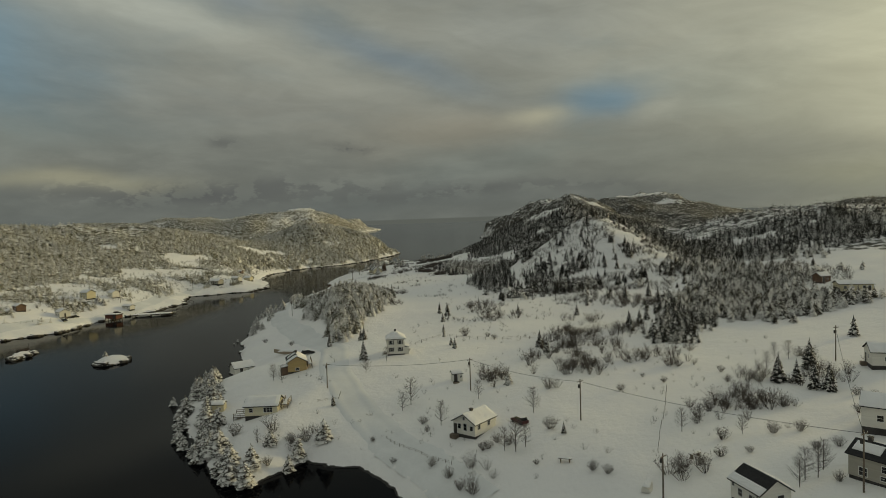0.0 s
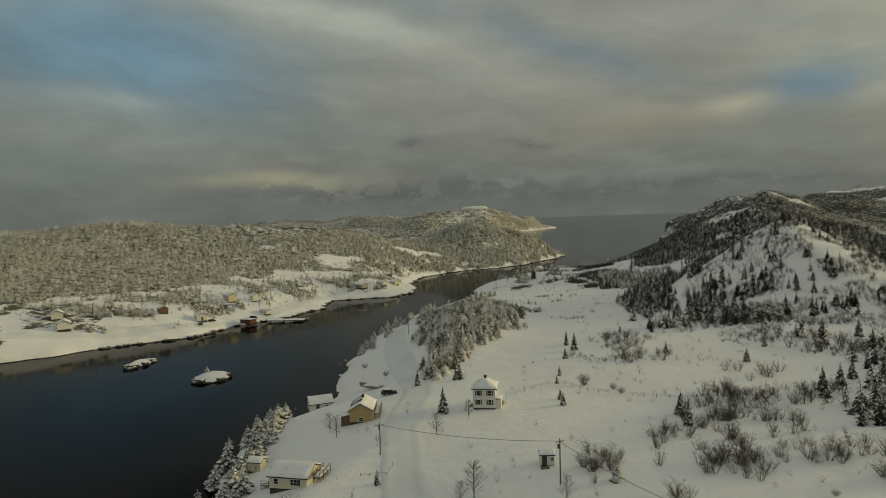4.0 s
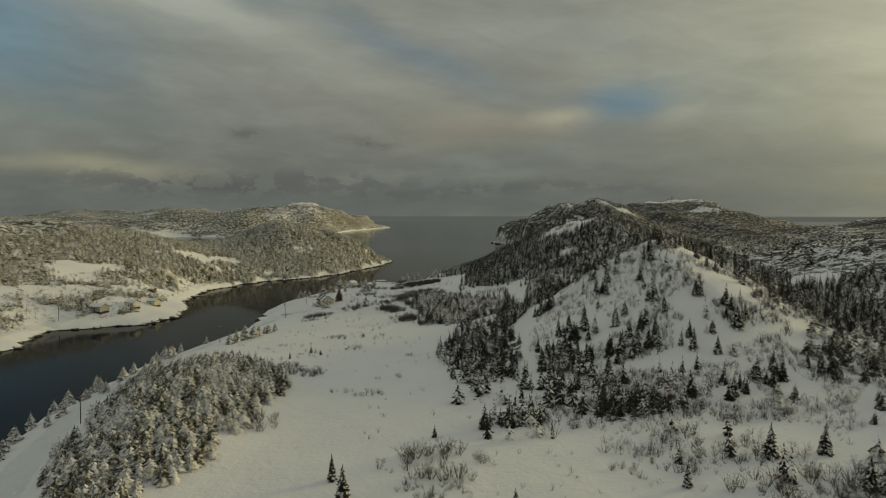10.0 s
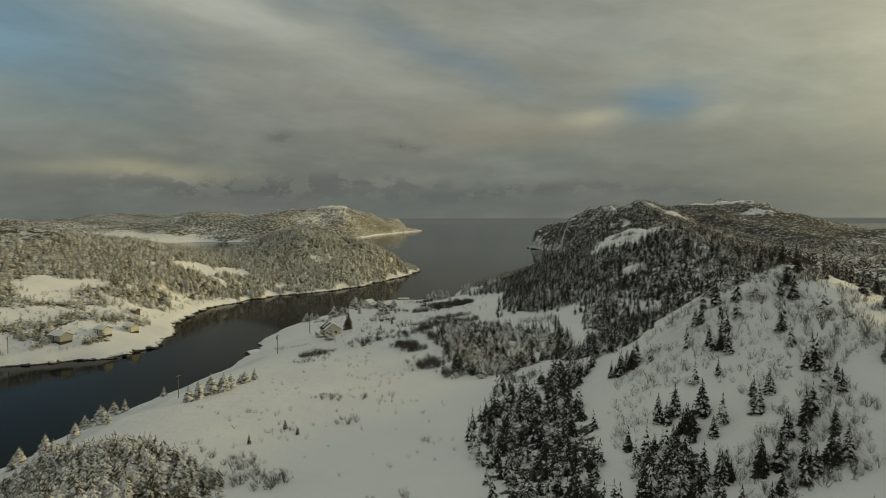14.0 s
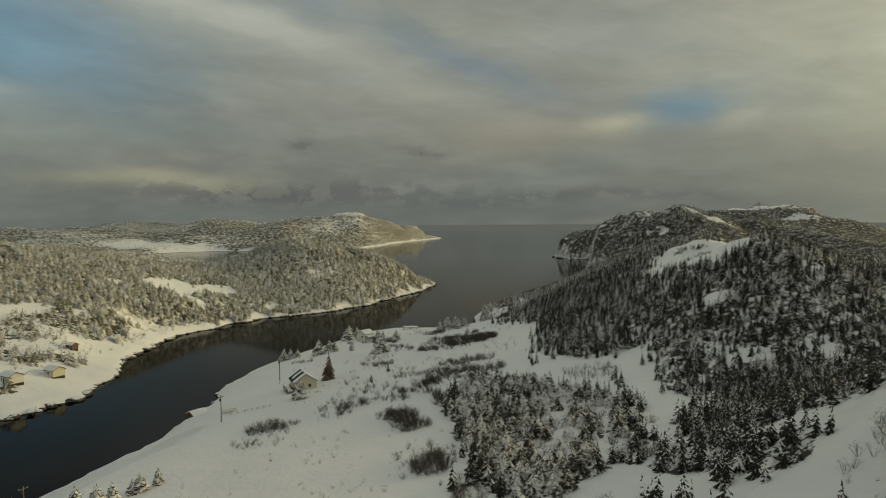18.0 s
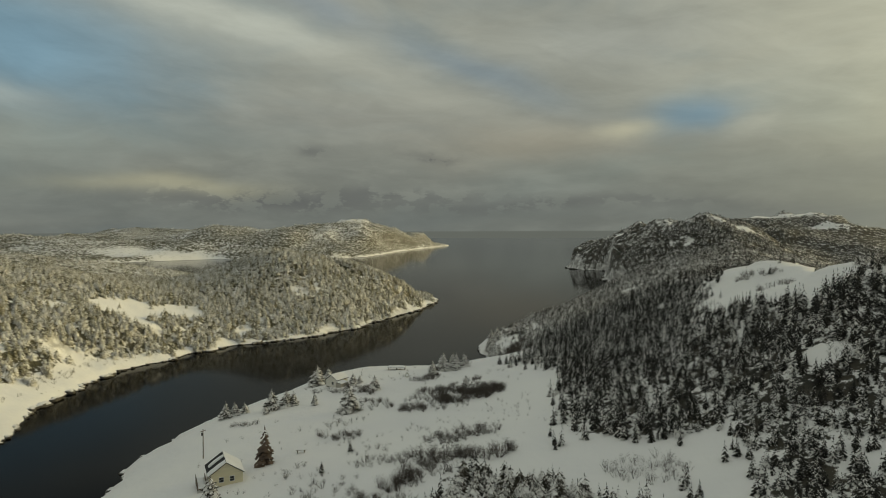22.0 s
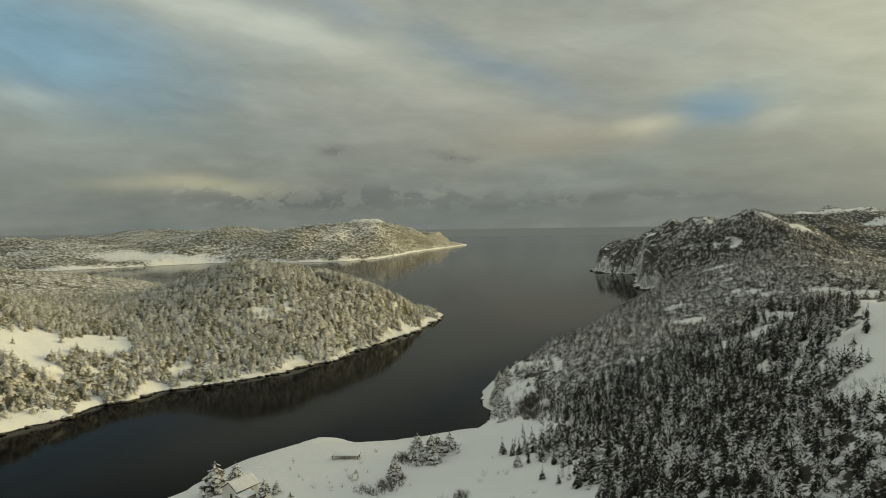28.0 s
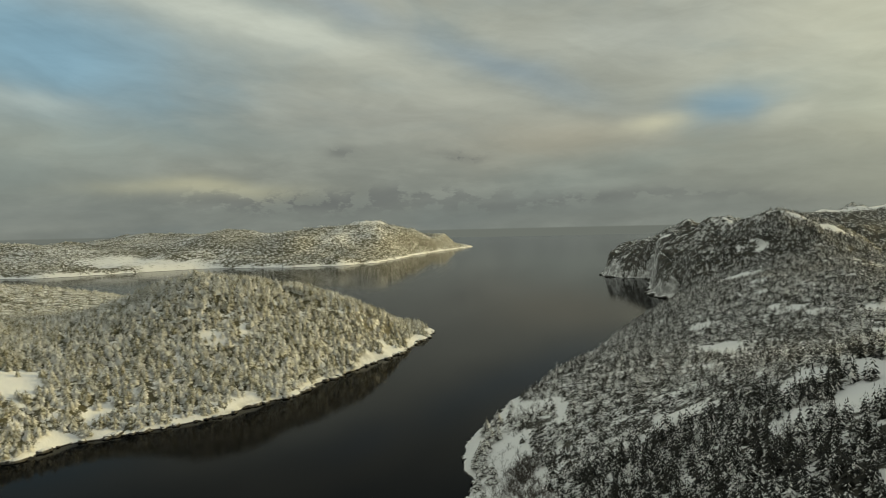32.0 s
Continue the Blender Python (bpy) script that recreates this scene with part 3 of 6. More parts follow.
def build_water():
    gx = np.array([-4900, -1200, -300, 0, 300, 1200, 4900.0])
    gy = np.array([-1500, 0, 400, 900, 2000, 4900.0])
    x, y = np.meshgrid(gx, gy)
    i, j = np.meshgrid(np.arange(len(gx) - 1), np.arange(len(gy) - 1))
    a = (j * len(gx) + i).ravel()
    me = mesh_from("water", np.stack([x.ravel(), y.ravel(), 0 * x.ravel()], 1), np.stack([a, a + 1, a + len(gx) + 1, a + len(gx)], 1), [MAT_WATER])
    return tagged(new("water", me), "dark calm sea water of the inlet and open bay", "water", kind="structure")


water = build_water()


def at(x, y):
    return float(ground_height(np.array([x]), np.array([y]))[0])


# ---- trees ----
def fir_arrays(rng, boughs, spread, power=0.85, swell=0.0, fold=False, low=0.05):
    """Corners, triangles and snow load of a conifer crown one unit high: tented, drooping boughs set in a spiral that
    narrows to a leading shoot. swell: 0 for a straight cone, 1 for a rounded crown."""
    v, f, load = [], [], []
    for i in range(boughs):
        s = 1 - math.sqrt(1 - 0.985 * (i + rng.uniform(0.1, 0.9)) / boughs)
        cone, dome = (1 - s) ** power, (1 - s ** 1.8) ** 0.75
        reach = spread * (cone * (1 - swell) + dome * swell)
        r = reach * rng.uniform(0.68, 1.18) + 0.014
        z = low + (0.94 - low) * s + rng.uniform(-0.015, 0.015)
        a = i * 2.39996 + rng.uniform(-0.35, 0.35)
        half = 0.34 * r * rng.uniform(0.75, 1.25) + 0.012
        droop = r * rng.uniform(0.30, 0.62)
        ca, sa = math.cos(a), math.sin(a)
        n = len(v)
        v.append((0.08 * r * ca, 0.08 * r * sa, z + 0.04))
        v.append((r * ca, r * sa, z - droop))
        v.append((0.66 * r * ca - half * sa, 0.66 * r * sa + half * ca, z - 0.95 * droop))
        v.append((0.66 * r * ca + half * sa, 0.66 * r * sa - half * ca, z - 0.95 * droop))
        load += [0.75, 0.35, 0.0, 0.0]
        if fold:
            v.append((0.62 * r * ca, 0.62 * r * sa, z - 0.30 * droop))
            load.append(1.0)
            f += [(n, n + 4, n + 2), (n, n + 3, n + 4), (n + 4, n + 1, n + 2), (n + 4, n + 3, n + 1)]
        else:
            f += [(n, n + 1, n + 2), (n, n + 3, n + 1)]
    n = len(v)
    v += [(0.022, 0, 0.84), (-0.011, 0.019, 0.84), (-0.011, -0.019, 0.84), (0, 0, 0.97 - 0.05 * swell)]
    load += [0.3, 0.3, 0.3, 0.2]
    f += [(n, n + 1, n + 3), (n + 1, n + 2, n + 3), (n + 2, n, n + 3)]
    return np.array(v, float), np.array(f, int), np.array(load, float)


def trunk_arrays(height, radius, sides=5):
    v = [(radius * math.cos(6.283 * i / sides), radius * math.sin(6.283 * i / sides), -0.15) for i in range(sides)] + [(0, 0, height)]
    return np.array(v, float), np.array([(i, (i + 1) % sides, sides) for i in range(sides)], int)


def scatter(name, label, category, spots, templates, mat, rng, lean=0.05):
    """All of one kind in one mesh of stuff. spots: x, y, z, height, width factor."""
    vs, fs, loads, count = [], [], [], 0
    pick = rng.integers(0, len(templates), len(spots))
    for k, (tv, tf, *snowed) in enumerate(templates):
        held = snowed[0] if snowed else np.full(len(tv), 0.5)
        s = spots[pick == k]
        if not len(s):
            continue
        a = rng.uniform(0, 6.283, len(s))
        c, d = np.cos(a)[:, None], np.sin(a)[:, None]
        w = (s[:, 3] * s[:, 4])[:, None]
        zz = tv[None, :, 2] * s[:, 3][:, None]
        lx, ly = rng.normal(0, lean, (2, len(s), 1))
        X = (tv[None, :, 0] * c - tv[None, :, 1] * d) * w + zz * lx + s[:, 0][:, None]
        Y = (tv[None, :, 0] * d + tv[None, :, 1] * c) * w + zz * ly + s[:, 1][:, None]
        Z = zz + s[:, 2][:, None]
        vs.append(np.stack([X, Y, Z], 2).reshape(-1, 3))
        fs.append((tf[None] + (np.arange(len(s)) * len(tv))[:, None, None]).reshape(-1, 3) + count)
        loads.append((0.05 + 0.55 * held[None] + 0.22 * (1 - tv[None, :, 2]) + 0.45 * rng.random((len(s), 1)) ** 1.2).ravel())
        count += len(s) * len(tv)
    me = mesh_from(name, np.concatenate(vs), np.concatenate(fs), [mat], np.concatenate(loads), called="load")
    return tagged(new(name, me), label, category, kind="stuff")


tree_rng = np.random.default_rng(11)
MID = [fir_arrays(tree_rng, 60, tree_rng.uniform(0.22, 0.29)) for i in range(7)]
FROSTED = [fir_arrays(tree_rng, 54, tree_rng.uniform(0.30, 0.42), swell=tree_rng.uniform(0.4, 0.85)) for i in range(8)]
SLIM = [fir_arrays(tree_rng, 28, tree_rng.uniform(0.20, 0.28)) for i in range(9)]
ROUND = [fir_arrays(tree_rng, 26, tree_rng.uniform(0.36, 0.50), swell=tree_rng.uniform(0.5, 1.0)) for i in range(10)]
PLAIN = [fir_arrays(tree_rng, 16, tree_rng.uniform(0.32, 0.46), swell=tree_rng.uniform(0.3, 0.8)) for i in range(8)]
FAR = [fir_arrays(tree_rng, 7, tree_rng.uniform(0.50, 0.70), swell=0.7) for i in range(6)]


def candidates(x0, x1, y0, y1, step, rng):
    gx, gy = np.meshgrid(np.arange(x0, x1, step), np.arange(y0, y1, step))
    gx = gx.ravel() + rng.uniform(-0.85, 0.85, gx.size) * step
    gy = gy.ravel() + rng.uniform(-0.85, 0.85, gy.size) * step
    keep = rng.random(gx.size) < tree_cover(gx, gy)
    return gx[keep], gy[keep]


def wood(name, label, box, step, templates, mat, low, high, where=None):
    x, y = candidates(*box, step, tree_rng)
    if where is not None:
        k = where(x, y)
        x, y = x[k], y[k]
    h = tree_rng.uniform(low, high, len(x)) * (0.75 + 0.5 * value_noise(x, y, 30, 2))
    spots = np.stack([x, y, ground_height(x, y) - 0.15, h, tree_rng.uniform(0.8, 1.25, len(x))], 1)
    scatter(name, label, "trees", spots, templates, mat, tree_rng)


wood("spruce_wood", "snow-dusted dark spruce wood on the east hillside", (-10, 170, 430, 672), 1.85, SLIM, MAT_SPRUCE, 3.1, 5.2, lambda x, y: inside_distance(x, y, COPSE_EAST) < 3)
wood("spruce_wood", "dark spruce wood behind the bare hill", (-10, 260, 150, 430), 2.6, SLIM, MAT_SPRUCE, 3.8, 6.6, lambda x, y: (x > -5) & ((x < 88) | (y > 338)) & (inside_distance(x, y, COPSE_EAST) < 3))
wood("frosted_wood", "frosted mixed spruce wood on the slope above the meadow", (84, 190, 190, 345), 2.2, FROSTED, MAT_COPSE, 2.8, 5.0, lambda x, y: (x > 88) & (y < 338))
wood("frosted_copse", "copse of frosted spruces above the northern meadow", (-10, 60, 400, 540), 2.1, FROSTED, MAT_COPSE, 3.0, 5.0, lambda x, y: inside_distance(x, y, COPSE_EAST) >= 3)
wood("snowy_copse", "dense copse of snow-laden spruces above the shore road", (-95, -4, 228, 430), 1.8, FROSTED, MAT_COPSE_PALE, 3.0, 5.0)
wood("snowy_wood", "snow-laden spruce wood on the west headland", (-270, -50, 600, 1010), 2.6, ROUND, MAT_SPRUCE_SUNLIT_SNOWY, 3.0, 5.2)
wood("snowy_wood", "snow-laden spruce wood behind the west shore", (-430, -150, 330, 600), 2.7, PLAIN, MAT_SPRUCE_SUNLIT_SNOWY, 2.8, 4.8)
wood("snowy_wood", "distant snow-laden spruce wood inland", (-800, -270, 300, 1200), 5.6, FAR, MAT_SPRUCE_SUNLIT_SNOWY, 3.0, 5.0, lambda x, y: (x < -430) | ((x < -270) & (y > 600)))
wood("spruce_wood", "dark spruce wood along the rocky shore", (-10, 300, 672, 1200), 2.9, PLAIN, MAT_SPRUCE_MIXED, 2.6, 4.4)
wood("spruce_wood", "distant dark spruce wood on the ridge", (170, 700, 150, 1200), 7.0, FAR, MAT_SPRUCE, 3.4, 5.6, lambda x, y: ~((x < 300) & (y > 672)) & ~((x < 260) & (y < 430)))
wood("distant_wood", "frost-dusted spruce scrub above the far cliffs", (100, 560, 1200, 1760), 5.2, FAR, MAT_SPRUCE_MIXED, 2.4, 4.0)
wood("distant_wood", "far spruce scrub on the northern hills", (560, 1300, 1200, 2100), 12.0, FAR, MAT_SPRUCE_MIXED, 2.6, 4.4)
wood("distant_wood", "far snow-laden scrub on the western cape", (-1500, -230, 1550, 2950), 9.5, FAR, MAT_SPRUCE_SUNLIT_SNOWY, 3.0, 5.0)


# ---- building blocks ----
def bm_box(bm, x0, x1, y0, y1, z0, z1):
    v = [bm.verts.new(c) for c in ((x0, y0, z0), (x1, y0, z0), (x1, y1, z0), (x0, y1, z0), (x0, y0, z1), (x1, y0, z1), (x1, y1, z1), (x0, y1, z1))]
    for q in ((0, 3, 2, 1), (4, 5, 6, 7), (0, 1, 5, 4), (1, 2, 6, 5), (2, 3, 7, 6), (3, 0, 4, 7)):
        bm.faces.new([v[i] for i in q])


def bm_prism(bm, outline, y0, y1):
    """An outline of (x, z) drawn out along y."""
    a = [bm.verts.new((x, y0, z)) for x, z in outline]
    b = [bm.verts.new((x, y1, z)) for x, z in outline]
    n = len(outline)
    bm.faces.new(a)
    bm.faces.new(b[::-1])
    for i in range(n):
        bm.faces.new((a[i], b[i], b[(i + 1) % n], a[(i + 1) % n]))


def bm_rod(bm, p, q, r0, r1=None, sides=6):
    """A tapered rod from p to q."""
    p, q = Vector(p), Vector(q)
    r1 = r0 if r1 is None else r1
    axis = (q - p).normalized()
    u = axis.orthogonal().normalized()
    w = axis.cross(u)
    a = [bm.verts.new(p + (u * math.cos(6.2832 * i / sides) + w * math.sin(6.2832 * i / sides)) * r0) for i in range(sides)]
    b = [bm.verts.new(q + (u * math.cos(6.2832 * i / sides) + w * math.sin(6.2832 * i / sides)) * r1) for i in range(sides)]
    for i in range(sides):
        bm.faces.new((a[i], a[(i + 1) % sides], b[(i + 1) % sides], b[i]))
    bm.faces.new(a[::-1])
    bm.faces.new(b)


def part(name, bm, mat, parent, label="", loc=None, bevel=0.0):
    if bevel:
        bmesh.ops.bevel(bm, geom=bm.edges[:], offset=bevel, segments=1, affect="EDGES")
    bmesh.ops.recalc_face_normals(bm, faces=bm.faces[:])
    me = bpy.data.meshes.new(name)
    bm.to_mesh(me)
    bm.free()
    me.materials.append(mat)
    ob = new(name, me)
    ob.parent = parent
    if loc is not None:
        ob.location = loc
    return tagged(ob, label) if label else ob


def thing(name, x, y, turn=0.0, z=None, label="", category="", group=""):
    ob = new(name)
    ob.matrix_basis = pose(x, y, at(x, y) if z is None else z, 0, 0, turn)
    ob.empty_display_size = 0.5
    return tagged(ob, label, category, group)


def boxpart(name, mat, parent, x0, x1, y0, y1, z0, z1, label="", bevel=0.0):
    bm = bmesh.new()
    bm_box(bm, x0, x1, y0, y1, z0, z1)
    return part(name, bm, mat, parent, label, bevel=bevel)


def snow_slab(bm, corners, thick, rng, nu=10, nv=5, ragged=0.25):
    """A quilt of snow over a four-cornered slope, with an uneven top and edge."""
    a, b, c, d = (Vector(p) for p in corners)
    normal = (b - a).cross(d - a).normalized()
    top, low = [], []
    for j in range(nv + 1):
        for i in range(nu + 1):
            u, v = i / nu, j / nv
            p = (a * (1 - u) + b * u) * (1 - v) + (d * (1 - u) + c * u) * v
            edge = min(u, 1 - u, v, 1 - v)
            inward = ((a + b + c + d) / 4 - p) * (rng.uniform(0, ragged) * 0.12 if edge == 0 else 0)
            p = p + inward
            lift = thick * (0.45 if edge == 0 else rng.uniform(0.85, 1.2))
            top.append(bm.verts.new(p + normal * lift))
            low.append(bm.verts.new(p + normal * 0.006))
    at_ = lambda i, j: j * (nu + 1) + i
    for j in range(nv):
        for i in range(nu):
            bm.faces.new([top[at_(i, j)], top[at_(i + 1, j)], top[at_(i + 1, j + 1)], top[at_(i, j + 1)]])
    rim = [(i, 0) for i in range(nu)] + [(nu, j) for j in range(nv)] + [(i, nv) for i in range(nu, 0, -1)] + [(0, j) for j in range(nv, 0, -1)]
    for k in range(len(rim)):
        p, q = rim[k], rim[(k + 1) % len(rim)]
        bm.faces.new([low[at_(*p)], low[at_(*q)], top[at_(*q)], top[at_(*p)]])


thing_rng = random.Random(5)


def window_part(parent, wall, u, z, w, h, L, W, shutters=False):
    """A sash window on one of the four walls, u metres from its middle."""
    win = new("window")
    win.parent = parent
    places = {"front": (u, -W / 2, 0), "back": (-u, W / 2, 180), "left": (-L / 2, -u, -90), "right": (L / 2, u, 90)}
    x, y, turn = places[wall]
    win.matrix_basis = pose(x, y, z, 0, 0, turn)
    bm = bmesh.new()
    t = 0.09
    for x0, x1, z0, z1 in ((-w / 2 - t, w / 2 + t, h, h + t), (-w / 2 - t, w / 2 + t, -t, 0), (-w / 2 - t, -w / 2, 0, h), (w / 2, w / 2 + t, 0, h)):
        bm_box(bm, x0, x1, -0.06, 0.02, z0, z1)
    bars = max(1, round(w / 0.7))
    for i in range(1, bars):
        bm_box(bm, -w / 2 + w * i / bars - 0.025, -w / 2 + w * i / bars + 0.025, -0.05, 0.0, 0, h)
    bm_box(bm, -w / 2, w / 2, -0.045, 0.0, h / 2 - 0.02, h / 2 + 0.02)
    part("frame", bm, MAT_TRIMWHITE, win)
    boxpart("pane", MAT_GLASS, win, -w / 2, w / 2, -0.03, -0.004, 0, h)
    if shutters:
        for side in (-1, 1):
            boxpart("shutter", MAT_TRIM, win, side * (w / 2 + 0.26) - 0.15, side * (w / 2 + 0.26) + 0.15, -0.05, 0.0, -0.04, h + 0.04)
    return win


MAT_TRIMWHITE = make_plain("white_trim", (0.74, 0.74, 0.72), 0.55, 3, 0.05, 0.05)
MAT_CONCRETE = make_plain("dark_footing", (0.055, 0.052, 0.05), 0.9, 2, 0.3, 0.3)


def house(name, label, x, y, turn, L, W, wall, rise, mat, windows=(), door=None, roofs=("snow", "snow"), footing=0.8, over=0.35, chimney=None, group="", category="house", z=None, snow=0.28, lift=0.0, hip=0.0, shutters=False):
    """A gabled house: ridge along its own x axis, W deep, with footing, walls, roof, snow, windows, door and chimney."""
    ob = thing(name, x, y, turn, z, label, category, group)
    c, s = math.cos(radians(turn)), math.sin(radians(turn))
    if z is None:
        corners = [at(x + c * a * L / 2 - s * b * W / 2, y + s * a * L / 2 + c * b * W / 2) for a in (-1, 1) for b in (-1, 1)]
        ob.location.z = sum(corners) / 4 + lift - min(0.35, footing * 0.6)
    boxpart("footing", MAT_CONCRETE, ob, -L / 2 + 0.08, L / 2 - 0.08, -W / 2 + 0.08, W / 2 - 0.08, -2.2, footing)
    bm = bmesh.new()
    outline = [(-W / 2, footing), (W / 2, footing), (W / 2, footing + wall), (0, footing + wall + (0.0 if hip else rise)), (-W / 2, footing + wall)]
    bm_prism(bm, outline, -L / 2, L / 2)
    bmesh.ops.rotate(bm, verts=bm.verts[:], cent=(0, 0, 0), matrix=Matrix.Rotation(math.pi / 2, 3, "Z"))
    part("wall", bm, mat, ob)
    slope = rise / (W / 2)
    eave = footing + wall - over * slope
    top = footing + wall + rise
    for side, cover in zip((-1, 1), roofs):
        bm = bmesh.new()
        y0, y1 = side * (W / 2 + over), 0.0
        vs = []
        for t in (0.02, 0.16):
            for xx, yy, zz in ((-L / 2 - over, y0, eave), (L / 2 + over, y0, eave), (L / 2 + over - hip, y1, top), (-L / 2 - over + hip, y1, top)):
                vs.append(bm.verts.new((xx, yy, zz + t)))
        for q in ((0, 1, 2, 3), (4, 7, 6, 5), (0, 4, 5, 1), (1, 5, 6, 2), (2, 6, 7, 3), (3, 7, 4, 0)):
            bm.faces.new([vs[i] for i in q])
        slab = part("roof", bm, MAT_SHINGLE, ob)
        patches = {"snow": [(0, 1, 0, 1)], "bare": [], "low": [(0, 1, 0, 0.42)], "patch": [(0.08, 0.62, 0.3, 0.85)], "stripes": [(0.0, 0.25, 0, 1), (0.55, 0.72, 0.15, 1)], "half": [(0.3, 1, 0, 1)]}[cover]
        for u0, u1, v0, v1 in patches:
            def spot(u, v):
                half = L / 2 + over - hip * v
                return (-half + 2 * half * u, y0 + (y1 - y0) * v, eave + 0.165 + (top - eave) * v)
            q = [spot(u0, v0), spot(u1, v0), spot(u1, v1), spot(u0, v1)]
            if side > 0:
                q = [q[1], q[0], q[3], q[2]]
            bm = bmesh.new()
            snow_slab(bm, q, snow, thing_rng)
            part("roof_snow", bm, MAT_ROOFSNOW, slab, "thick fresh snow")
    if hip:
        for side in (-1, 1):
            x0, x1, y0 = side * (L / 2 + over), side * (L / 2 + over - hip), W / 2 + over
            bm = bmesh.new()
            low = [bm.verts.new((x0, -y0, eave + t)) for t in (0.02, 0.16)] + [bm.verts.new((x0, y0, eave + t)) for t in (0.02, 0.16)] + [bm.verts.new((x1, 0, top + t)) for t in (0.02, 0.16)]
            for q in ((0, 2, 4), (1, 5, 3), (0, 1, 3, 2), (2, 3, 5, 4), (4, 5, 1, 0)):
                bm.faces.new([low[i] for i in q])
            slab = part("roof", bm, MAT_SHINGLE, ob)
            bm = bmesh.new()
            y0 -= 0.12
            q = [(x0, -side * y0, eave + 0.165), (x0, side * y0, eave + 0.165), (x1, side * 0.1, top + 0.165), (x1, -side * 0.1, top + 0.165)]
            snow_slab(bm, q, snow, thing_rng, 8, 5)
            part("roof_snow", bm, MAT_ROOFSNOW, slab, "thick fresh snow")
    for wall_side, u, zz, w, h in windows:
        window_part(ob, wall_side, u, footing + zz, w, h, L, W, shutters)
    if door:
        wall_side, u = door
        d = new("door")
        d.parent = ob
        px, py, a = {"front": (u, -W / 2, 0), "back": (-u, W / 2, 180), "left": (-L / 2, -u, -90), "right": (L / 2, u, 90)}[wall_side]
        d.matrix_basis = pose(px, py, footing, 0, 0, a)
        boxpart("door_leaf", MAT_TRIM, d, -0.45, 0.45, -0.05, 0.02, 0, 2.03)
        bm = bmesh.new()
        for x0, x1, z0, z1 in ((-0.55, -0.45, 0, 2.13), (0.45, 0.55, 0, 2.13), (-0.45, 0.45, 2.03, 2.13)):
            bm_box(bm, x0, x1, -0.07, 0.02, z0, z1)
        part("door_frame", bm, MAT_TRIMWHITE, d)
        bm = bmesh.new()
        bm_box(bm, -0.8, 0.8, -1.1, -0.06, -footing - 0.6, -0.12)
        part("doorstep", bm, MAT_WOOD, d)
    if chimney:
        bm = bmesh.new()
        cx, ch = chimney
        bm_box(bm, cx - 0.28, cx + 0.28, -0.28, 0.28, top - 0.5, top + ch)
        bm_box(bm, cx - 0.34, cx + 0.34, -0.34, 0.34, top + ch, top + ch + 0.14)
        part("chimney", bm, MAT_TRIM, ob)
    return ob


def annex(parent, mat, x0, x1, y0, y1, h, label="", slope=0.4, high="y1"):
    """A lean-to on a house, with its snowed roof."""
    boxpart("lean_to", mat, parent, x0, x1, y0, y1, -1.6, h, label)
    bm = bmesh.new()
    a = h + (slope if high == "y0" else 0.0)
    b = h + (slope if high == "y1" else 0.0)
    snow_slab(bm, [(x0 - 0.2, y0 - 0.2, a), (x1 + 0.2, y0 - 0.2, a), (x1 + 0.2, y1 + 0.05, b), (x0 - 0.2, y1 + 0.05, b)], 0.32, thing_rng, 6, 4)
    part("lean_to_snow", bm, MAT_ROOFSNOW, parent)
    bm = bmesh.new()
    bm_prism(bm, [(y0, h), (y1, h), (y1, b + 0.004), (y0, a + 0.004)], x0, x1)
    bmesh.ops.transform(bm, matrix=Matrix(((0, 1, 0, 0), (1, 0, 0, 0), (0, 0, 1, 0), (0, 0, 0, 1))), verts=bm.verts[:])
    part("lean_to_roof", bm, MAT_SHINGLE, parent)


def deck(name, label, x, y, turn, L, W, h, snowed=True, rail=0.9):
    """A timber deck with posts, boards and a rail."""
    ob = thing(name, x, y, turn, None, label, "deck")
    bm = bmesh.new()
    bm_box(bm, -L / 2, L / 2, -W / 2, W / 2, h - 0.12, h)
    part("floor", bm, MAT_WOOD, ob)
    n = max(2, int(L / 1.5) + 1)
    for i in range(n):
        for side in (-1, 1):
            px = -L / 2 + 0.08 + (L - 0.16) * i / (n - 1)
            boxpart("post", MAT_WOOD, ob, px - 0.05, px + 0.05, side * (W / 2 - 0.06) - 0.05, side * (W / 2 - 0.06) + 0.05, -1.5, h + rail)
    for side in (-1, 1):
        for zz in (h + rail * 0.5, h + rail):
            boxpart("rail", MAT_WOOD, ob, -L / 2, L / 2, side * (W / 2 - 0.06) - 0.04, side * (W / 2 - 0.06) + 0.04, zz - 0.05, zz + 0.04)
    if snowed:
        bm = bmesh.new()
        snow_slab(bm, [(-L / 2 + 0.12, -W / 2 + 0.12, h), (L / 2 - 0.12, -W / 2 + 0.12, h), (L / 2 - 0.12, W / 2 - 0.12, h), (-L / 2 + 0.12, W / 2 - 0.12, h)], 0.35, thing_rng, 6, 4)
        part("snow", bm, MAT_ROOFSNOW, ob)
    return ob


# ---- houses of the near shore ----
house("bungalow", "cream-white bungalow with a thick snow roof near the point", -42.8, 170.4, 1, 7.8, 6.4, 2.3, 1.5, MAT_PALE,
      [("front", -2.4, 0.9, 0.8, 0.9), ("front", 1.6, 0.8, 2.0, 1.1), ("right", 0.0, 0.9, 0.9, 1.0)], ("right", 2.0), footing=0.25)
deck("deck", "railed grey timber deck beside the bungalow", -37.5, 171.0, 91, 5.0, 1.5, 0.9)
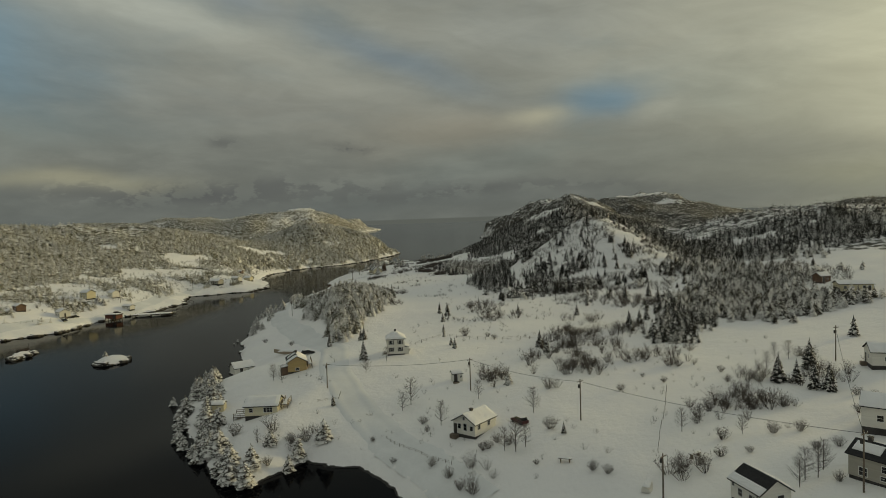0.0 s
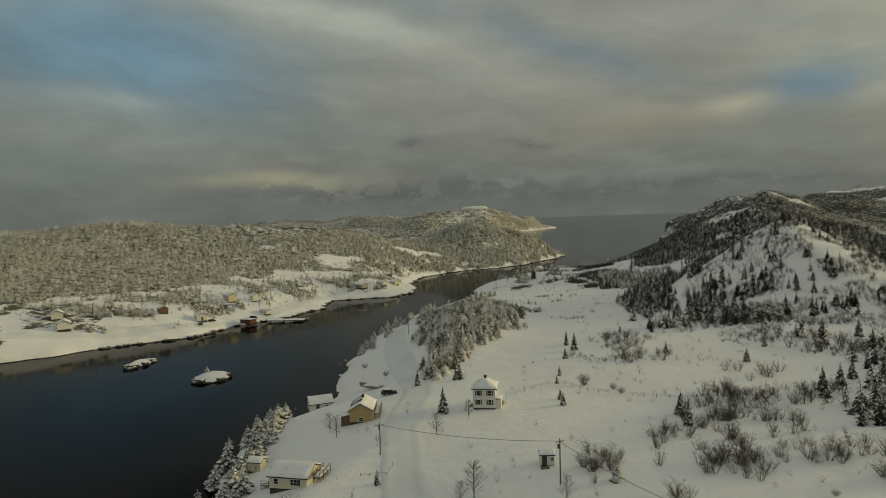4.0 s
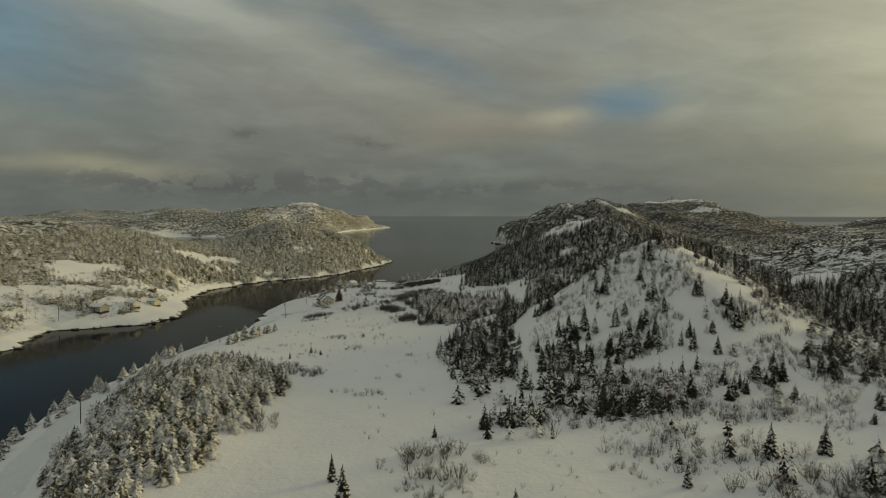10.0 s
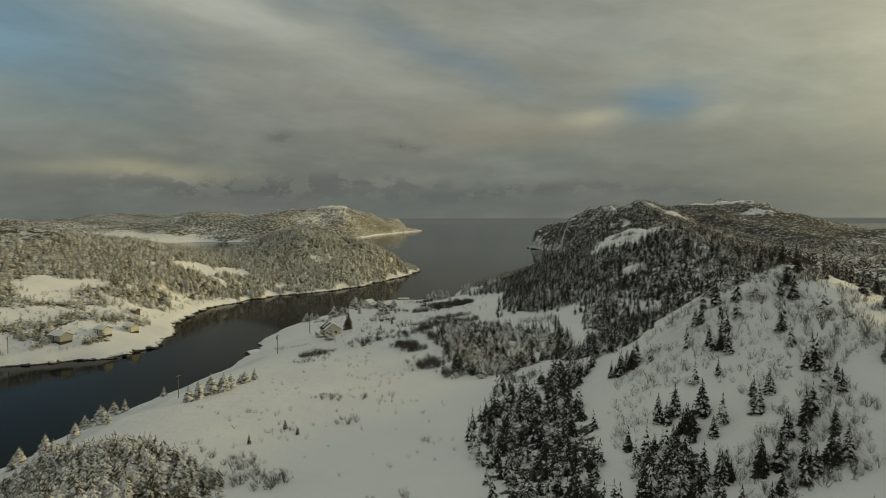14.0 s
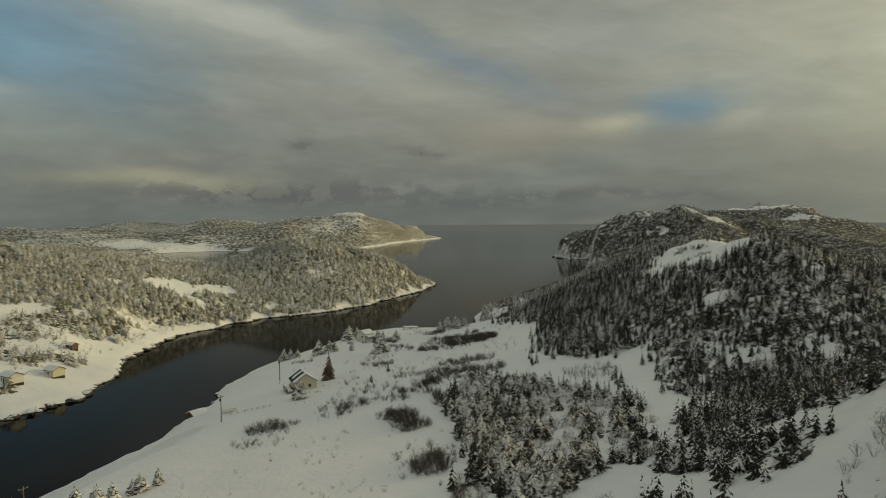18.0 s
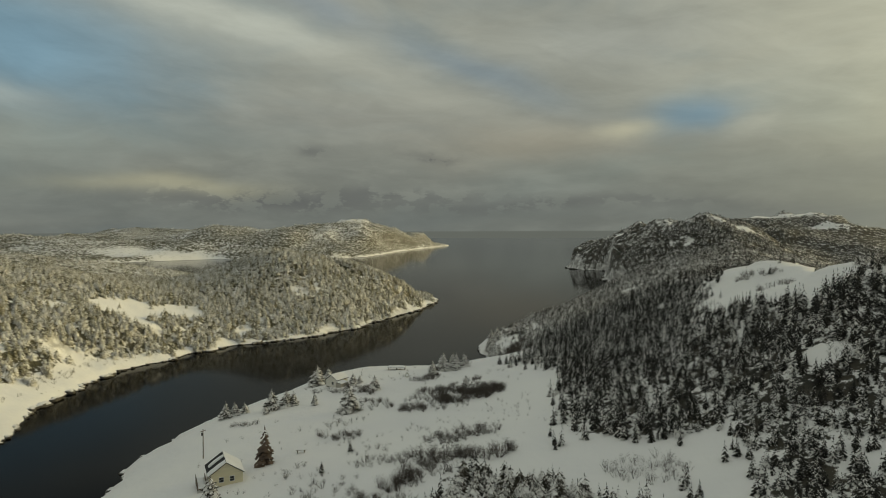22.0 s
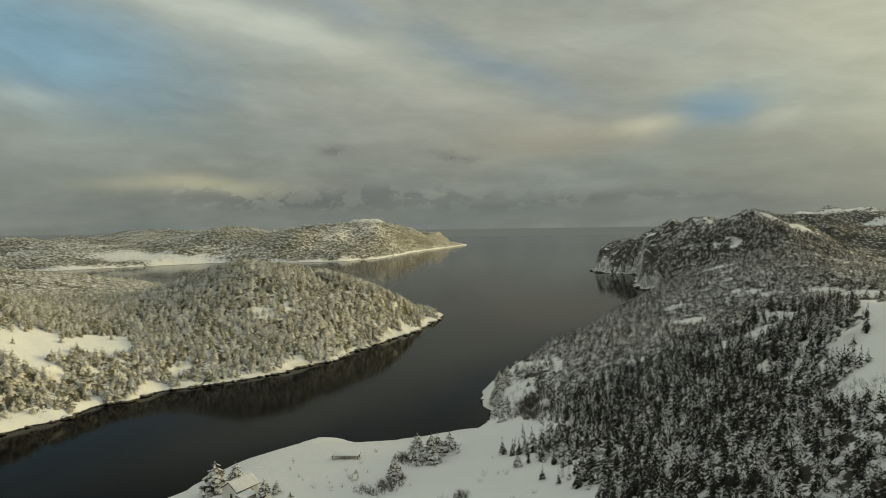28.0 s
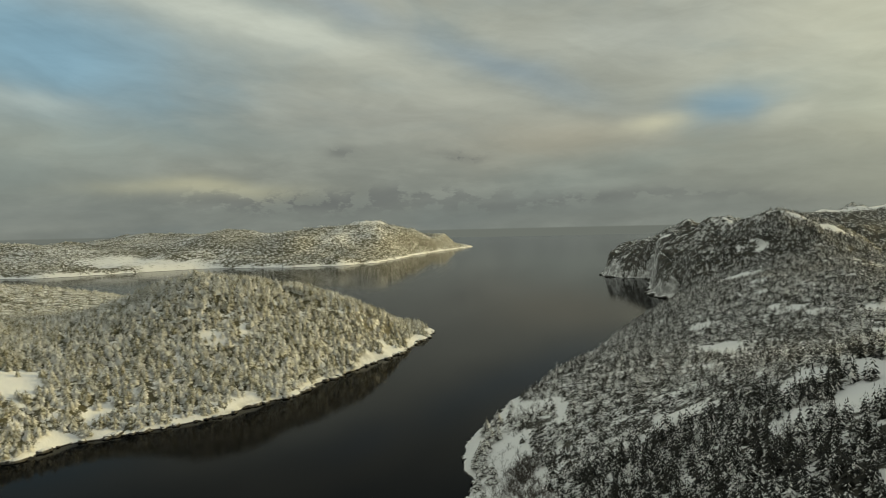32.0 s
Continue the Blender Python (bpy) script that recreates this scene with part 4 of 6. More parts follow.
deck("deck", "open railed timber platform full of snow beside the bungalow", -49, 172.5, 4, 3.4, 3.6, 0.35)
house("shed", "small cream garden shed with a snow roof", -57, 180, 2, 3.0, 2.6, 1.9, 0.5, MAT_CREAM, [("front", 0.5, 0.7, 0.5, 0.5)], None, footing=0.2, over=0.2, category="shed")
yellow = house("house", "ochre-yellow gabled house with a snow-striped black roof", -41.4, 201.6, 105, 8.0, 5.2, 2.7, 1.5, MAT_YELLOW,
               [("left", 0.0, 0.3, 1.0, 0.7), ("front", -2.5, 1.2, 1.2, 1.2), ("front", 2.0, 1.2, 1.2, 1.2), ("back", 1.5, 1.2, 1.0, 1.0)], ("front", 0.0), roofs=("snow", "stripes"), footing=0.5, chimney=(1.2, 0.7))
annex(yellow, MAT_BROWN, -3.9, -1.0, 2.6, 4.6, 1.9, "brown board lean-to", high="y0")
deck("deck", "narrow timber gallery along the ochre house", -37.9, 202.5, 105, 7.2, 1.3, 1.2)
house("boathouse", "white boathouse with a snow roof at the cove", -65, 227, 35, 6.4, 5.0, 2.2, 1.5, MAT_WHITE, [("front", 1.5, 0.7, 0.9, 0.8)], ("front", -1.0), footing=0.4, category="shed")
salt = house("house", "two-storey white clapboard house with a hipped snow roof and dark shutters", -12.8, 207.4, 95, 5.6, 5.2, 4.5, 1.5, MAT_WHITE,
             [("left", -1.3, 2.9, 0.7, 1.1), ("left", 1.3, 2.9, 0.7, 1.1), ("left", -1.3, 0.8, 0.7, 1.1), ("left", 1.3, 0.8, 0.7, 1.1), ("back", -1.5, 2.9, 0.7, 1.1), ("back", 1.5, 2.9, 0.7, 1.1), ("back", -1.5, 0.9, 0.7, 1.1), ("back", 1.5, 0.9, 0.7, 1.1), ("front", 1.0, 2.9, 0.7, 1.1)],
             ("back", 0.0), roofs=("snow", "snow"), footing=0.5, chimney=(0.6, 0.7), hip=2.2, shutters=True)
annex(salt, MAT_WHITE, -2.3, 0.8, -3.8, -2.35, 2.4, "low white lean-to with a window", high="y1")
white = house("house", "white clapboard house with a deep snow roof", 7.0, 148.0, 50, 7.2, 5.6, 2.5, 1.6, MAT_WHITE,
              [("left", -1.2, 1.1, 0.8, 1.0), ("left", 0.3, 0.9, 0.8, 1.4), ("left", 1.9, 1.1, 0.7, 0.9), ("left", 0.0, 3.0, 0.5, 0.6), ("front", 1.2, 1.2, 0.8, 0.9), ("front", -2.2, 1.2, 0.8, 0.9)], ("left", -2.2), footing=0.4, chimney=(-1.0, 0.6))
annex(white, MAT_WHITE, 3.6, 5.6, -1.6, 1.8, 2.3, "low white back porch", high="y1")
out = house("outhouse", "small white outbuilding with a black doorway in the snow", 4.4, 178, 12, 2.6, 2.2, 1.9, 0.5, MAT_WHITE, [("front", 0.9, 0.9, 0.5, 0.5)], ("front", -0.5), footing=0.15, over=0.2, category="shed")
black = house("house", "white house with a black shingle roof half clear of snow", 45.8, 105.4, -77, 6.2, 5.1, 2.7, 1.7, MAT_WHITE,
              [("front", -2.5, 1.8, 0.45, 0.6), ("front", -1.0, 0.9, 0.9, 1.0), ("front", 1.6, 0.7, 1.4, 1.2), ("front", 2.6, 1.9, 0.45, 0.5), ("right", 0.8, 0.8, 1.0, 1.4)], ("right", -1.4), roofs=("low", "snow"), footing=0.5)
grey = house("house", "grey-beige house with a black roof and one patch of snow", 64.8, 107.2, -61, 6.6, 5.4, 3.3, 1.5, MAT_GREY,
             [("front", -1.2, 0.4, 1.1, 1.2), ("front", 1.8, 1.7, 0.9, 0.9), ("front", 1.6, 0.5, 0.8, 0.6), ("right", 0.0, 1.0, 0.9, 1.0)], ("right", 2.0), roofs=("patch", "half"), footing=0.5, chimney=(-1.5, 0.7))
house("house", "white house with a snow roof and dark basement", 77, 123, -38, 7.5, 6.0, 3.6, 1.6, MAT_WHITE, [("front", -1.0, 1.2, 0.9, 1.0), ("left", 0.0, 1.4, 0.9, 1.0), ("front", 1.8, 1.2, 0.9, 1.0)], ("front", 3.0), footing=1.3)
house("house", "white house with a railed stair above the meadow", 101, 157, -20, 8.0, 6.0, 3.0, 1.5, MAT_WHITE, [("front", -1.0, 1.1, 0.9, 0.9), ("left", 0.5, 1.1, 0.8, 0.9), ("front", 1.8, 1.1, 0.9, 0.9)], ("left", -1.5), footing=1.1)
house("shed", "olive board shed with a snow roof at the wood's edge", 149, 262, 15, 4.6, 4.0, 2.4, 1.1, MAT_BROWN, [("front", 0.8, 0.9, 0.6, 0.6)], ("front", -1.0), footing=0.2, category="shed")
house("bungalow", "long pale bungalow with a low snow roof", 147, 240, -12, 11.0, 5.4, 2.5, 0.9, MAT_CREAM, [("front", -3.5, 1.0, 0.9, 0.8), ("front", -1.0, 1.0, 0.6, 0.8), ("front", 2.5, 1.0, 0.9, 1.0)], ("front", 4.2), footing=0.5)

# ---- the cabin on the meadow and the huts on the spit ----
cabin = house("cabin", "cream cabin with a black and white snow-patched roof", -45.6, 507, 121, 7.2, 6.8, 2.6, 2.3, MAT_CREAM, [("left", -1.0, 0.9, 0.9, 1.0), ("left", 1.2, 0.9, 0.9, 1.0), ("front", 0.5, 1.0, 0.9, 0.9)], ("back", 1.0), roofs=("snow", "stripes"), footing=0.5)
deck("deck", "grey timber deck round the cabin", -49.6, 504.4, 121, 6.8, 2.0, 0.8)
house("shed", "snow-roofed boat shed on the water's edge", -78.0, 501.5, 60, 5.0, 4.0, 1.9, 1.0, MAT_BROWN, [], ("front", 0.0), footing=0.3, category="shed", z=0.5)
point = house("house", "white hut with a black and snowy roof on the point", -45.2, 596.5, 66, 6.0, 4.8, 2.6, 1.5, MAT_WHITE, [("left", 0.6, 0.9, 0.8, 0.9), ("front", 1.0, 0.9, 0.8, 0.9)], ("front", -1.2), roofs=("snow", "stripes"), footing=0.3)
annex(point, MAT_GREY, -3.4, 0.2, -4.8, -2.4, 2.0, "grey snowed-over annex", high="y1")
shelter = thing("boat_rack", -28, 620.5, 4, None, "low timber boat rack roofed with snow by the water", "rack")
for px in (-3.2, 0, 3.2):
    for py in (-1.2, 1.2):
        boxpart("post", MAT_WOOD, shelter, px - 0.09, px + 0.09, py - 0.09, py + 0.09, -0.8, 0.8)
boxpart("top", MAT_WOOD, shelter, -3.5, 3.5, -1.5, 1.5, 0.8, 0.92)
bm = bmesh.new()
snow_slab(bm, [(-3.5, -1.5, 0.92), (3.5, -1.5, 0.92), (3.5, 1.5, 0.92), (-3.5, 1.5, 0.92)], 0.4, thing_rng)
part("snow", bm, MAT_ROOFSNOW, shelter)

# ---- houses of the west shore ----
house("house", "cream two-storey house at the foot of the western wood", -207, 401, -32, 7.2, 5.4, 3.6, 1.4, MAT_CREAM, [("front", -2.0, 2.1, 0.8, 0.9), ("front", 0.0, 2.1, 0.8, 0.9), ("front", 2.0, 2.1, 0.8, 0.9), ("front", -1.5, 0.7, 0.9, 1.0), ("front", 1.8, 0.7, 0.9, 1.0)], None, footing=0.4)
house("house", "white house beside the cream house across the inlet", -197, 412, -32, 5.0, 5.0, 3.0, 1.4, MAT_WHITE, [("front", 0.0, 1.0, 1.0, 1.0)], None, footing=0.4)
house("house", "small white house by the shore road", -200, 362, -40, 6.0, 5.4, 2.8, 1.4, MAT_WHITE, [("front", -1.0, 1.0, 0.9, 0.9), ("front", 1.4, 1.0, 0.9, 0.9)], ("right", 0.0), footing=0.5)
house("shed", "brown board shed under snow across the inlet", -219, 356, -40, 6.0, 4.4, 2.5, 1.1, MAT_BROWN, [], ("front", 0.5), footing=0.2, category="shed")
house("shed", "grey shed with a snow roof by the shore road", -228, 346, -40, 5.0, 4.0, 2.3, 1.0, MAT_GREY, [], ("front", 0.0), footing=0.2, category="shed")
house("house", "white house with a low snow roof on the west shore", -240, 312, -45, 7.5, 5.6, 2.8, 1.4, MAT_WHITE, [("front", -1.8, 1.0, 0.9, 0.9), ("front", 1.8, 1.0, 0.9, 0.9)], ("front", 0.0), footing=0.5)
house("house", "white house above the west shore road", -254, 322, -45, 6.0, 5.2, 2.8, 1.4, MAT_WHITE, [("front", 0.0, 1.0, 1.4, 0.9)], None, footing=0.4)
house("shed", "low white shed behind the wharf", -182, 398, -25, 6.5, 3.4, 2.0, 0.7, MAT_WHITE, [("front", -1.6, 0.8, 0.6, 0.6), ("front", 1.4, 0.8, 0.6, 0.6)], None, footing=0.2, category="shed")
house("bungalow", "grey bungalow with a snow roof on the western spit", -166, 506, -25, 9.0, 5.5, 2.4, 1.3, MAT_GREY, [("front", -2.2, 0.9, 0.9, 0.8), ("front", 1.8, 0.9, 1.2, 0.8)], ("front", 0.0), footing=0.3)
house("house", "white house among the bushes of the western spit", -155, 520, -25, 6.5, 5.0, 2.6, 1.2, MAT_WHITE, [("front", -1.5, 0.9, 0.8, 0.8), ("front", 1.5, 0.9, 0.8, 0.8)], ("front", 0.0), footing=0.3)
house("house", "cream house on the western spit", -150, 535, -20, 5.5, 4.6, 2.4, 1.2, MAT_CREAM, [("front", 0.0, 0.9, 1.0, 0.8)], None, footing=0.3)
house("shed", "dark little shed by the western cove", -166, 568, -20, 3.6, 3.0, 1.9, 0.8, MAT_BROWN, [], ("front", 0.0), footing=0.2, category="shed")
red = thing("boathouse", -180, 376, -20, 0.5, "red-brown boathouse on piles at the wharf", "boathouse")
boxpart("wall", MAT_RED, red, -4.0, 4.0, -2.2, 2.2, 0.9, 2.8)
boxpart("door", MAT_TRIM, red, 1.4, 3.2, -2.24, -2.18, 0.95, 2.6)
for i in range(5):
    for side in (-1, 1):
        boxpart("pile", MAT_WOOD, red, -3.9 + i * 1.9, -3.66 + i * 1.9, side * 2.0 - 0.12, side * 2.0 + 0.12, -3.0, 0.9)
bm = bmesh.new()
bm_prism(bm, [(-4.3, 2.8), (4.3, 2.8), (4.3, 3.3), (-4.3, 3.0)], -2.5, 2.5)
part("roof", bm, MAT_SHINGLE, red)
bm = bmesh.new()
snow_slab(bm, [(-4.3, -2.5, 3.02), (4.3, -2.5, 3.32), (4.3, 2.5, 3.32), (-4.3, 2.5, 3.02)], 0.35, thing_rng)
part("roof_snow", bm, MAT_ROOFSNOW, red)


def wharf(name, label, x, y, turn, L, W):
    ob = thing(name, x, y, turn, 0.0, label, "wharf")
    boxpart("platform", MAT_WOOD, ob, -L / 2, L / 2, -W / 2, W / 2, 0.75, 1.0)
    n = max(2, int(L / 2.5) + 1)
    for i in range(n):
        for side in (-1, 1):
            px = -L / 2 + 0.3 + (L - 0.6) * i / (n - 1)
            bm = bmesh.new()
            bm_rod(bm, (px, side * (W / 2 - 0.2), -4), (px, side * (W / 2 - 0.2), 1.35), 0.14)
            part("pile", bm, MAT_WOOD, ob)
    bm = bmesh.new()
    snow_slab(bm, [(-L / 2, -W / 2, 1.0), (L / 2, -W / 2, 1.0), (L / 2, W / 2, 1.0), (-L / 2, W / 2, 1.0)], 0.4, thing_rng, 12, 4)
    part("snow", bm, MAT_ROOFSNOW, ob)
    return ob


wharf("wharf", "snow-covered timber wharf beside the red boathouse", -165, 391, 8, 21, 5.5)
wharf("wharf", "short snow-covered landing stage", -173, 401, 30, 11, 4.5)
wharf("wharf", "small snowy landing stage on the western spit", -137, 506, -60, 6, 2.0)


def boat(name, label, x, y, turn, length, z=None, upturned=False, mat=None, heap=0.12):
    """An open boat: hull skin, gunwale, thwarts and the snow in it; or the same keel up."""
    ob = thing(name, x, y, turn, z, label, "boat")
    ob.matrix_basis = ob.matrix_basis @ (pose(0, 0, 0.55 * length / 4.5, 180, 0, 0) if upturned else Matrix())
    bm = bmesh.new()
    rows = []
    for i in range(9):
        s = i / 8
        half = 0.19 * length * math.sin(math.pi * min(1, 0.25 + 0.75 * (1 - s) ** 0.7)) if s < 1 else 0.02
        half = max(0.03, 0.19 * length * (1 - s ** 3) * (0.75 + 0.25 * min(1, s * 4)))
        xx = -length / 2 + length * s
        keel = 0.10 * length * s ** 3
        rows.append([bm.verts.new((xx, k * half * w, keel + h * 0.16 * length)) for k, w, h in ((-1, 1, 1), (-1, 0.82, 0.35), (0, 0, 0), (1, 0.82, 0.35), (1, 1, 1))])
    for a, b in zip(rows, rows[1:]):
        for i in range(4):
            bm.faces.new((a[i], a[i + 1], b[i + 1], b[i]))
    bm.faces.new(rows[0])
    part("hull", bm, mat or MAT_WHITE, ob)
    for s in (0.3, 0.6):
        half = 0.17 * length * (1 - s ** 3)
        boxpart("thwart", MAT_WOOD, ob, -length / 2 + length * s - 0.1, -length / 2 + length * s + 0.1, -half, half, 0.12 * length, 0.12 * length + 0.03)
    bm = bmesh.new()
    if upturned:
        snow_slab(bm, [(-length * 0.48, 0.12 * length, -0.03), (length * 0.3, 0.10 * length, -0.05), (length * 0.3, -0.10 * length, -0.05), (-length * 0.48, -0.12 * length, -0.03)], 0.22, thing_rng, 8, 4)
    else:
        lie, broad = (0.15, 0.165) if heap > 0.3 else (0.11, 0.12)
        snow_slab(bm, [(-length * 0.46, -broad * length, lie * length), (length * 0.25, -broad * length, lie * length), (length * 0.25, broad * length, lie * length), (-length * 0.46, broad * length, lie * length)], heap, thing_rng, 8, 4)
    part("snow", bm, MAT_ROOFSNOW, ob)
    return ob


boat("boat", "upturned white boat under snow in the meadow", 33, 116, 62, 4.8, upturned=True)
boat("boat", "white boat snowed in on the point", -21.5, 606, 100, 4.6)
boat("boat", "small boat laid up in snow above the shore", -62, 489, 40, 4.2)
boat("boat", "white-decked boat moored at the wharf", -168, 386.2, 6, 6.5, -0.25)
boat("boat", "small moored boat full of snow", -161, 386.8, 8, 4.6, -0.2)
boat("boat", "open boat moored inside the wharf", -164, 396.5, 12, 5.0, -0.2)
boat("boat", "longliner moored behind the wharf under snow", -157, 396.8, 10, 6.5, -0.25)
boat("boat", "large planked boat hauled ashore under a thick load of snow", -53, 236, 172, 7.4, mat=MAT_PLANK, heap=0.5)


def car(name, label, x, y, turn, mat):
    """A parked hatchback with snow on its roof."""
    ob = thing(name, x, y, turn, None, label, "car")
    bm = bmesh.new()
    bm_prism(bm, [(-2.1, 0.32), (2.1, 0.32), (2.12, 0.72), (1.2, 0.9), (-2.05, 0.95)], -0.84, 0.84)
    part("body", bm, mat, ob, bevel=0.05)
    bm = bmesh.new()
    bm_prism(bm, [(-1.9, 0.93), (1.15, 0.9), (0.45, 1.42), (-1.55, 1.44)], -0.72, 0.72)
    part("cabin", bm, MAT_GLASS, ob, "dark glazed cabin", bevel=0.05)
    boxpart("roof", mat, ob, -1.5, 0.42, -0.7, 0.7, 1.42, 1.47)
    for px in (-1.3, 1.3):
        for side in (-1, 1):
            wheel = new("wheel")
            wheel.parent = ob
            wheel.location = (px, side * 0.78, 0.32)
            bm = bmesh.new()
            bm_rod(bm, (0, -0.1, 0), (0, 0.1, 0), 0.32, sides=14)
            part("tyre", bm, MAT_BLACK, wheel)
            bm = bmesh.new()
            bm_rod(bm, (0, -0.11, 0), (0, 0.11, 0), 0.19, sides=10)
            part("rim", bm, MAT_CONCRETE, wheel)
    for side in (-1, 1):
        boxpart("headlight", MAT_TRIMWHITE, ob, 2.08, 2.13, side * 0.6 - 0.15, side * 0.6 + 0.15, 0.55, 0.68)
    bm = bmesh.new()
    snow_slab(bm, [(-1.5, -0.68, 1.47), (0.4, -0.68, 1.47), (0.4, 0.68, 1.47), (-1.5, 0.68, 1.47)], 0.1, thing_rng, 6, 3)
    part("snow", bm, MAT_ROOFSNOW, ob)
    return ob


car("car", "dark red car parked in the snow beside the white house", 16.5, 148, 120, MAT_CAR)
car("car", "dark car parked on the western shore road", -196, 356, -40, MAT_BLACK)
car("car", "dark car parked by the wharf", -184, 388, 20, MAT_BLACK)
car("car", "dark car half buried in snow behind the ochre house", -42, 221.5, 25, MAT_BLACK)


def utility_pole(x, y, height, turn=0.0, arms=1, label="grey timber utility pole with a crossarm"):
    ob = thing("utility_pole", x, y, turn, None, label, "utility pole", "utility poles")
    bm = bmesh.new()
    bm_rod(bm, (0, 0, -0.8), (0.12, 0.05, height), 0.15, 0.10, 8)
    part("pole", bm, MAT_WOOD, ob)
    for k in range(arms):
        arm = boxpart("crossarm", MAT_WOOD, ob, -0.9, 0.9, -0.17, -0.05, height - 0.5 - 0.7 * k, height - 0.38 - 0.7 * k)
        for px in (-0.8, 0.0, 0.8):
            bm = bmesh.new()
            bm_rod(bm, (px, -0.11, height - 0.38 - 0.7 * k), (px, -0.11, height - 0.2 - 0.7 * k), 0.045, 0.03)
            part("insulator", bm, MAT_TRIMWHITE, arm)
    bm = bmesh.new()
    bm_rod(bm, (0.0, 0.28, height * 0.78), (0.0, 0.28, height * 0.78 + 0.7), 0.2, sides=10)
    part("transformer", bm, MAT_CONCRETE, ob)
    return ob


car("car", "dark car parked on the western shore road", -196, 366, 60, MAT_BLACK)
POLES_EAST = [(60, 104, 9.0, 30), (28.5, 144, 8.5, 40), (7.5, 170.5, 8.0, 40), (-29, 180, 6.5, 20), (94, 165, 8.5, 20), (34, 112, 7.0, 40), (-68, 318, 7.0, 60), (-59.5, 478, 7.5, 70), (-70, 418, 7.0, 70), (-60, 526, 7.5, 70)]
POLES_WEST = [(-240, 330, 7.5, 50), (-222, 344, 7.5, 50), (-205, 372, 7.5, 50), (-190, 405, 7.5, 60), (-188, 450, 7.5, 80), (-178, 490, 7.5, 60)]
for px, py, ph, pt in POLES_EAST + POLES_WEST:
    utility_pole(px, py, ph, pt)


def wire(x0, y0, h0, x1, y1, h1, sag=0.9, label="sagging overhead power line", r=0.035):
    """A power line between two pole tops."""
    a, b = Vector((x0, y0, at(x0, y0) + h0)), Vector((x1, y1, at(x1, y1) + h1))
    bm = bmesh.new()
    pts = [a.lerp(b, i / 10) - Vector((0, 0, 4 * sag * (i / 10) * (1 - i / 10))) for i in range(11)]
    for p, q in zip(pts, pts[1:]):
        bm_rod(bm, p, q, r, sides=3)
    ob = part("power_line", bm, MAT_WIRE, None)
    tagged(ob, label, "power line")


wire(60, 104, 8.6, 28.5, 144, 8.0)
wire(28.5, 144, 8.0, 7.5, 170.5, 7.6)
wire(7.5, 170.5, 7.6, -29, 180, 6.1)
wire(60, 104, 8.6, 94, 165, 8.1, 1.2)


def fence(name, label, course, gap, h, wires=2, mat=None):
    """Posts along a course of points, each a part, with rails or wires between."""
    x0, y0 = course[0]
    ob = thing(name, x0, y0, 0, 0.0, label, "fence")
    bm = bmesh.new()
    last = None
    for (ax, ay), (bx, by) in zip(course, course[1:]):
        n = max(1, int(math.hypot(bx - ax, by - ay) / gap))
        for i in range(n):
            px, py = ax + (bx - ax) * i / n + thing_rng.uniform(-0.1, 0.1), ay + (by - ay) * i / n + thing_rng.uniform(-0.1, 0.1)
            z = at(px, py)
            pb = bmesh.new()
            top = z + h * thing_rng.uniform(0.85, 1.1)
            bm_rod(pb, (px - x0, py - y0, z - 0.5), (px - x0 + thing_rng.uniform(-0.1, 0.1), py - y0, top), 0.055, 0.045, 5)
            part("post", pb, mat or MAT_WOOD, ob)
            here = Vector((px - x0, py - y0, z + h * 0.85))
            if last is not None:
                for k in range(wires):
                    drop = Vector((0, 0, -k * h * 0.4))
                    bm_rod(bm, last + drop, here + drop, 0.016, sides=3)
            last = here
    part("rails", bm, mat or MAT_WOOD, ob)


fence("fence", "straggling post-and-wire fence across the snowy meadow", [(-9, 214), (2, 228), (10, 220), (23, 216), (40, 214), (62, 224), (74, 228)], 2.6, 1.0)
fence("fence", "old timber fence half buried beside the road", [(-12, 154), (-8, 148), (-3, 141), (3, 134)], 1.8, 0.8)
fence("fence", "short rail fence by the bungalow lane", [(-30, 172), (-25, 173), (-25, 178)], 1.5, 0.7)
fence("fence", "low garden fence below the cabin", [(-60, 485), (-54, 486), (-48, 489)], 1.6, 0.8)
fence("fence", "row of fence stakes along the western shore road", [(-232, 318), (-215, 332), (-203, 345)], 2.4, 0.9)
fence("fence", "faint line of stakes up the snowy slope", [(38, 126), (42, 136), (47, 147), (52, 160)], 2.4, 0.8, 1)


def bench(x, y, turn, label):
    ob = thing("bench", x, y, turn, None, label, "bench")
    for side in (-1, 1):
        boxpart("leg", MAT_WOOD, ob, side * 0.8 - 0.05, side * 0.8 + 0.05, -0.3, 0.3, -0.2, 0.7)
    boxpart("top", MAT_WOOD, ob, -1.2, 1.2, -0.4, 0.4, 0.7, 0.78)
    bm = bmesh.new()
    snow_slab(bm, [(-1.2, -0.4, 0.78), (1.2, -0.4, 0.78), (1.2, 0.4, 0.78), (-1.2, 0.4, 0.78)], 0.2, thing_rng, 5, 3)
    part("snow", bm, MAT_ROOFSNOW, ob)


bench(-33, 521, 10, "snow-topped timber bench in the meadow by the cabin")
bench(43, 122, 30, "snow-topped timber box in the garden")
bench(22, 128, -20, "small timber stand poking through the snow")


# ---- road ----
ROAD = [(6, 122), (-7, 146), (-20, 168), (-30, 196), (-33, 222), (-47, 250), (-61, 282), (-72, 312), (-81, 346), (-84, 378), (-78, 410), (-72, 445), (-66, 480)]
ROAD_WEST = [(-300, 250), (-245, 298), (-212, 330), (-192, 362), (-180, 395), (-180, 430), (-184, 465), (-176, 497)]


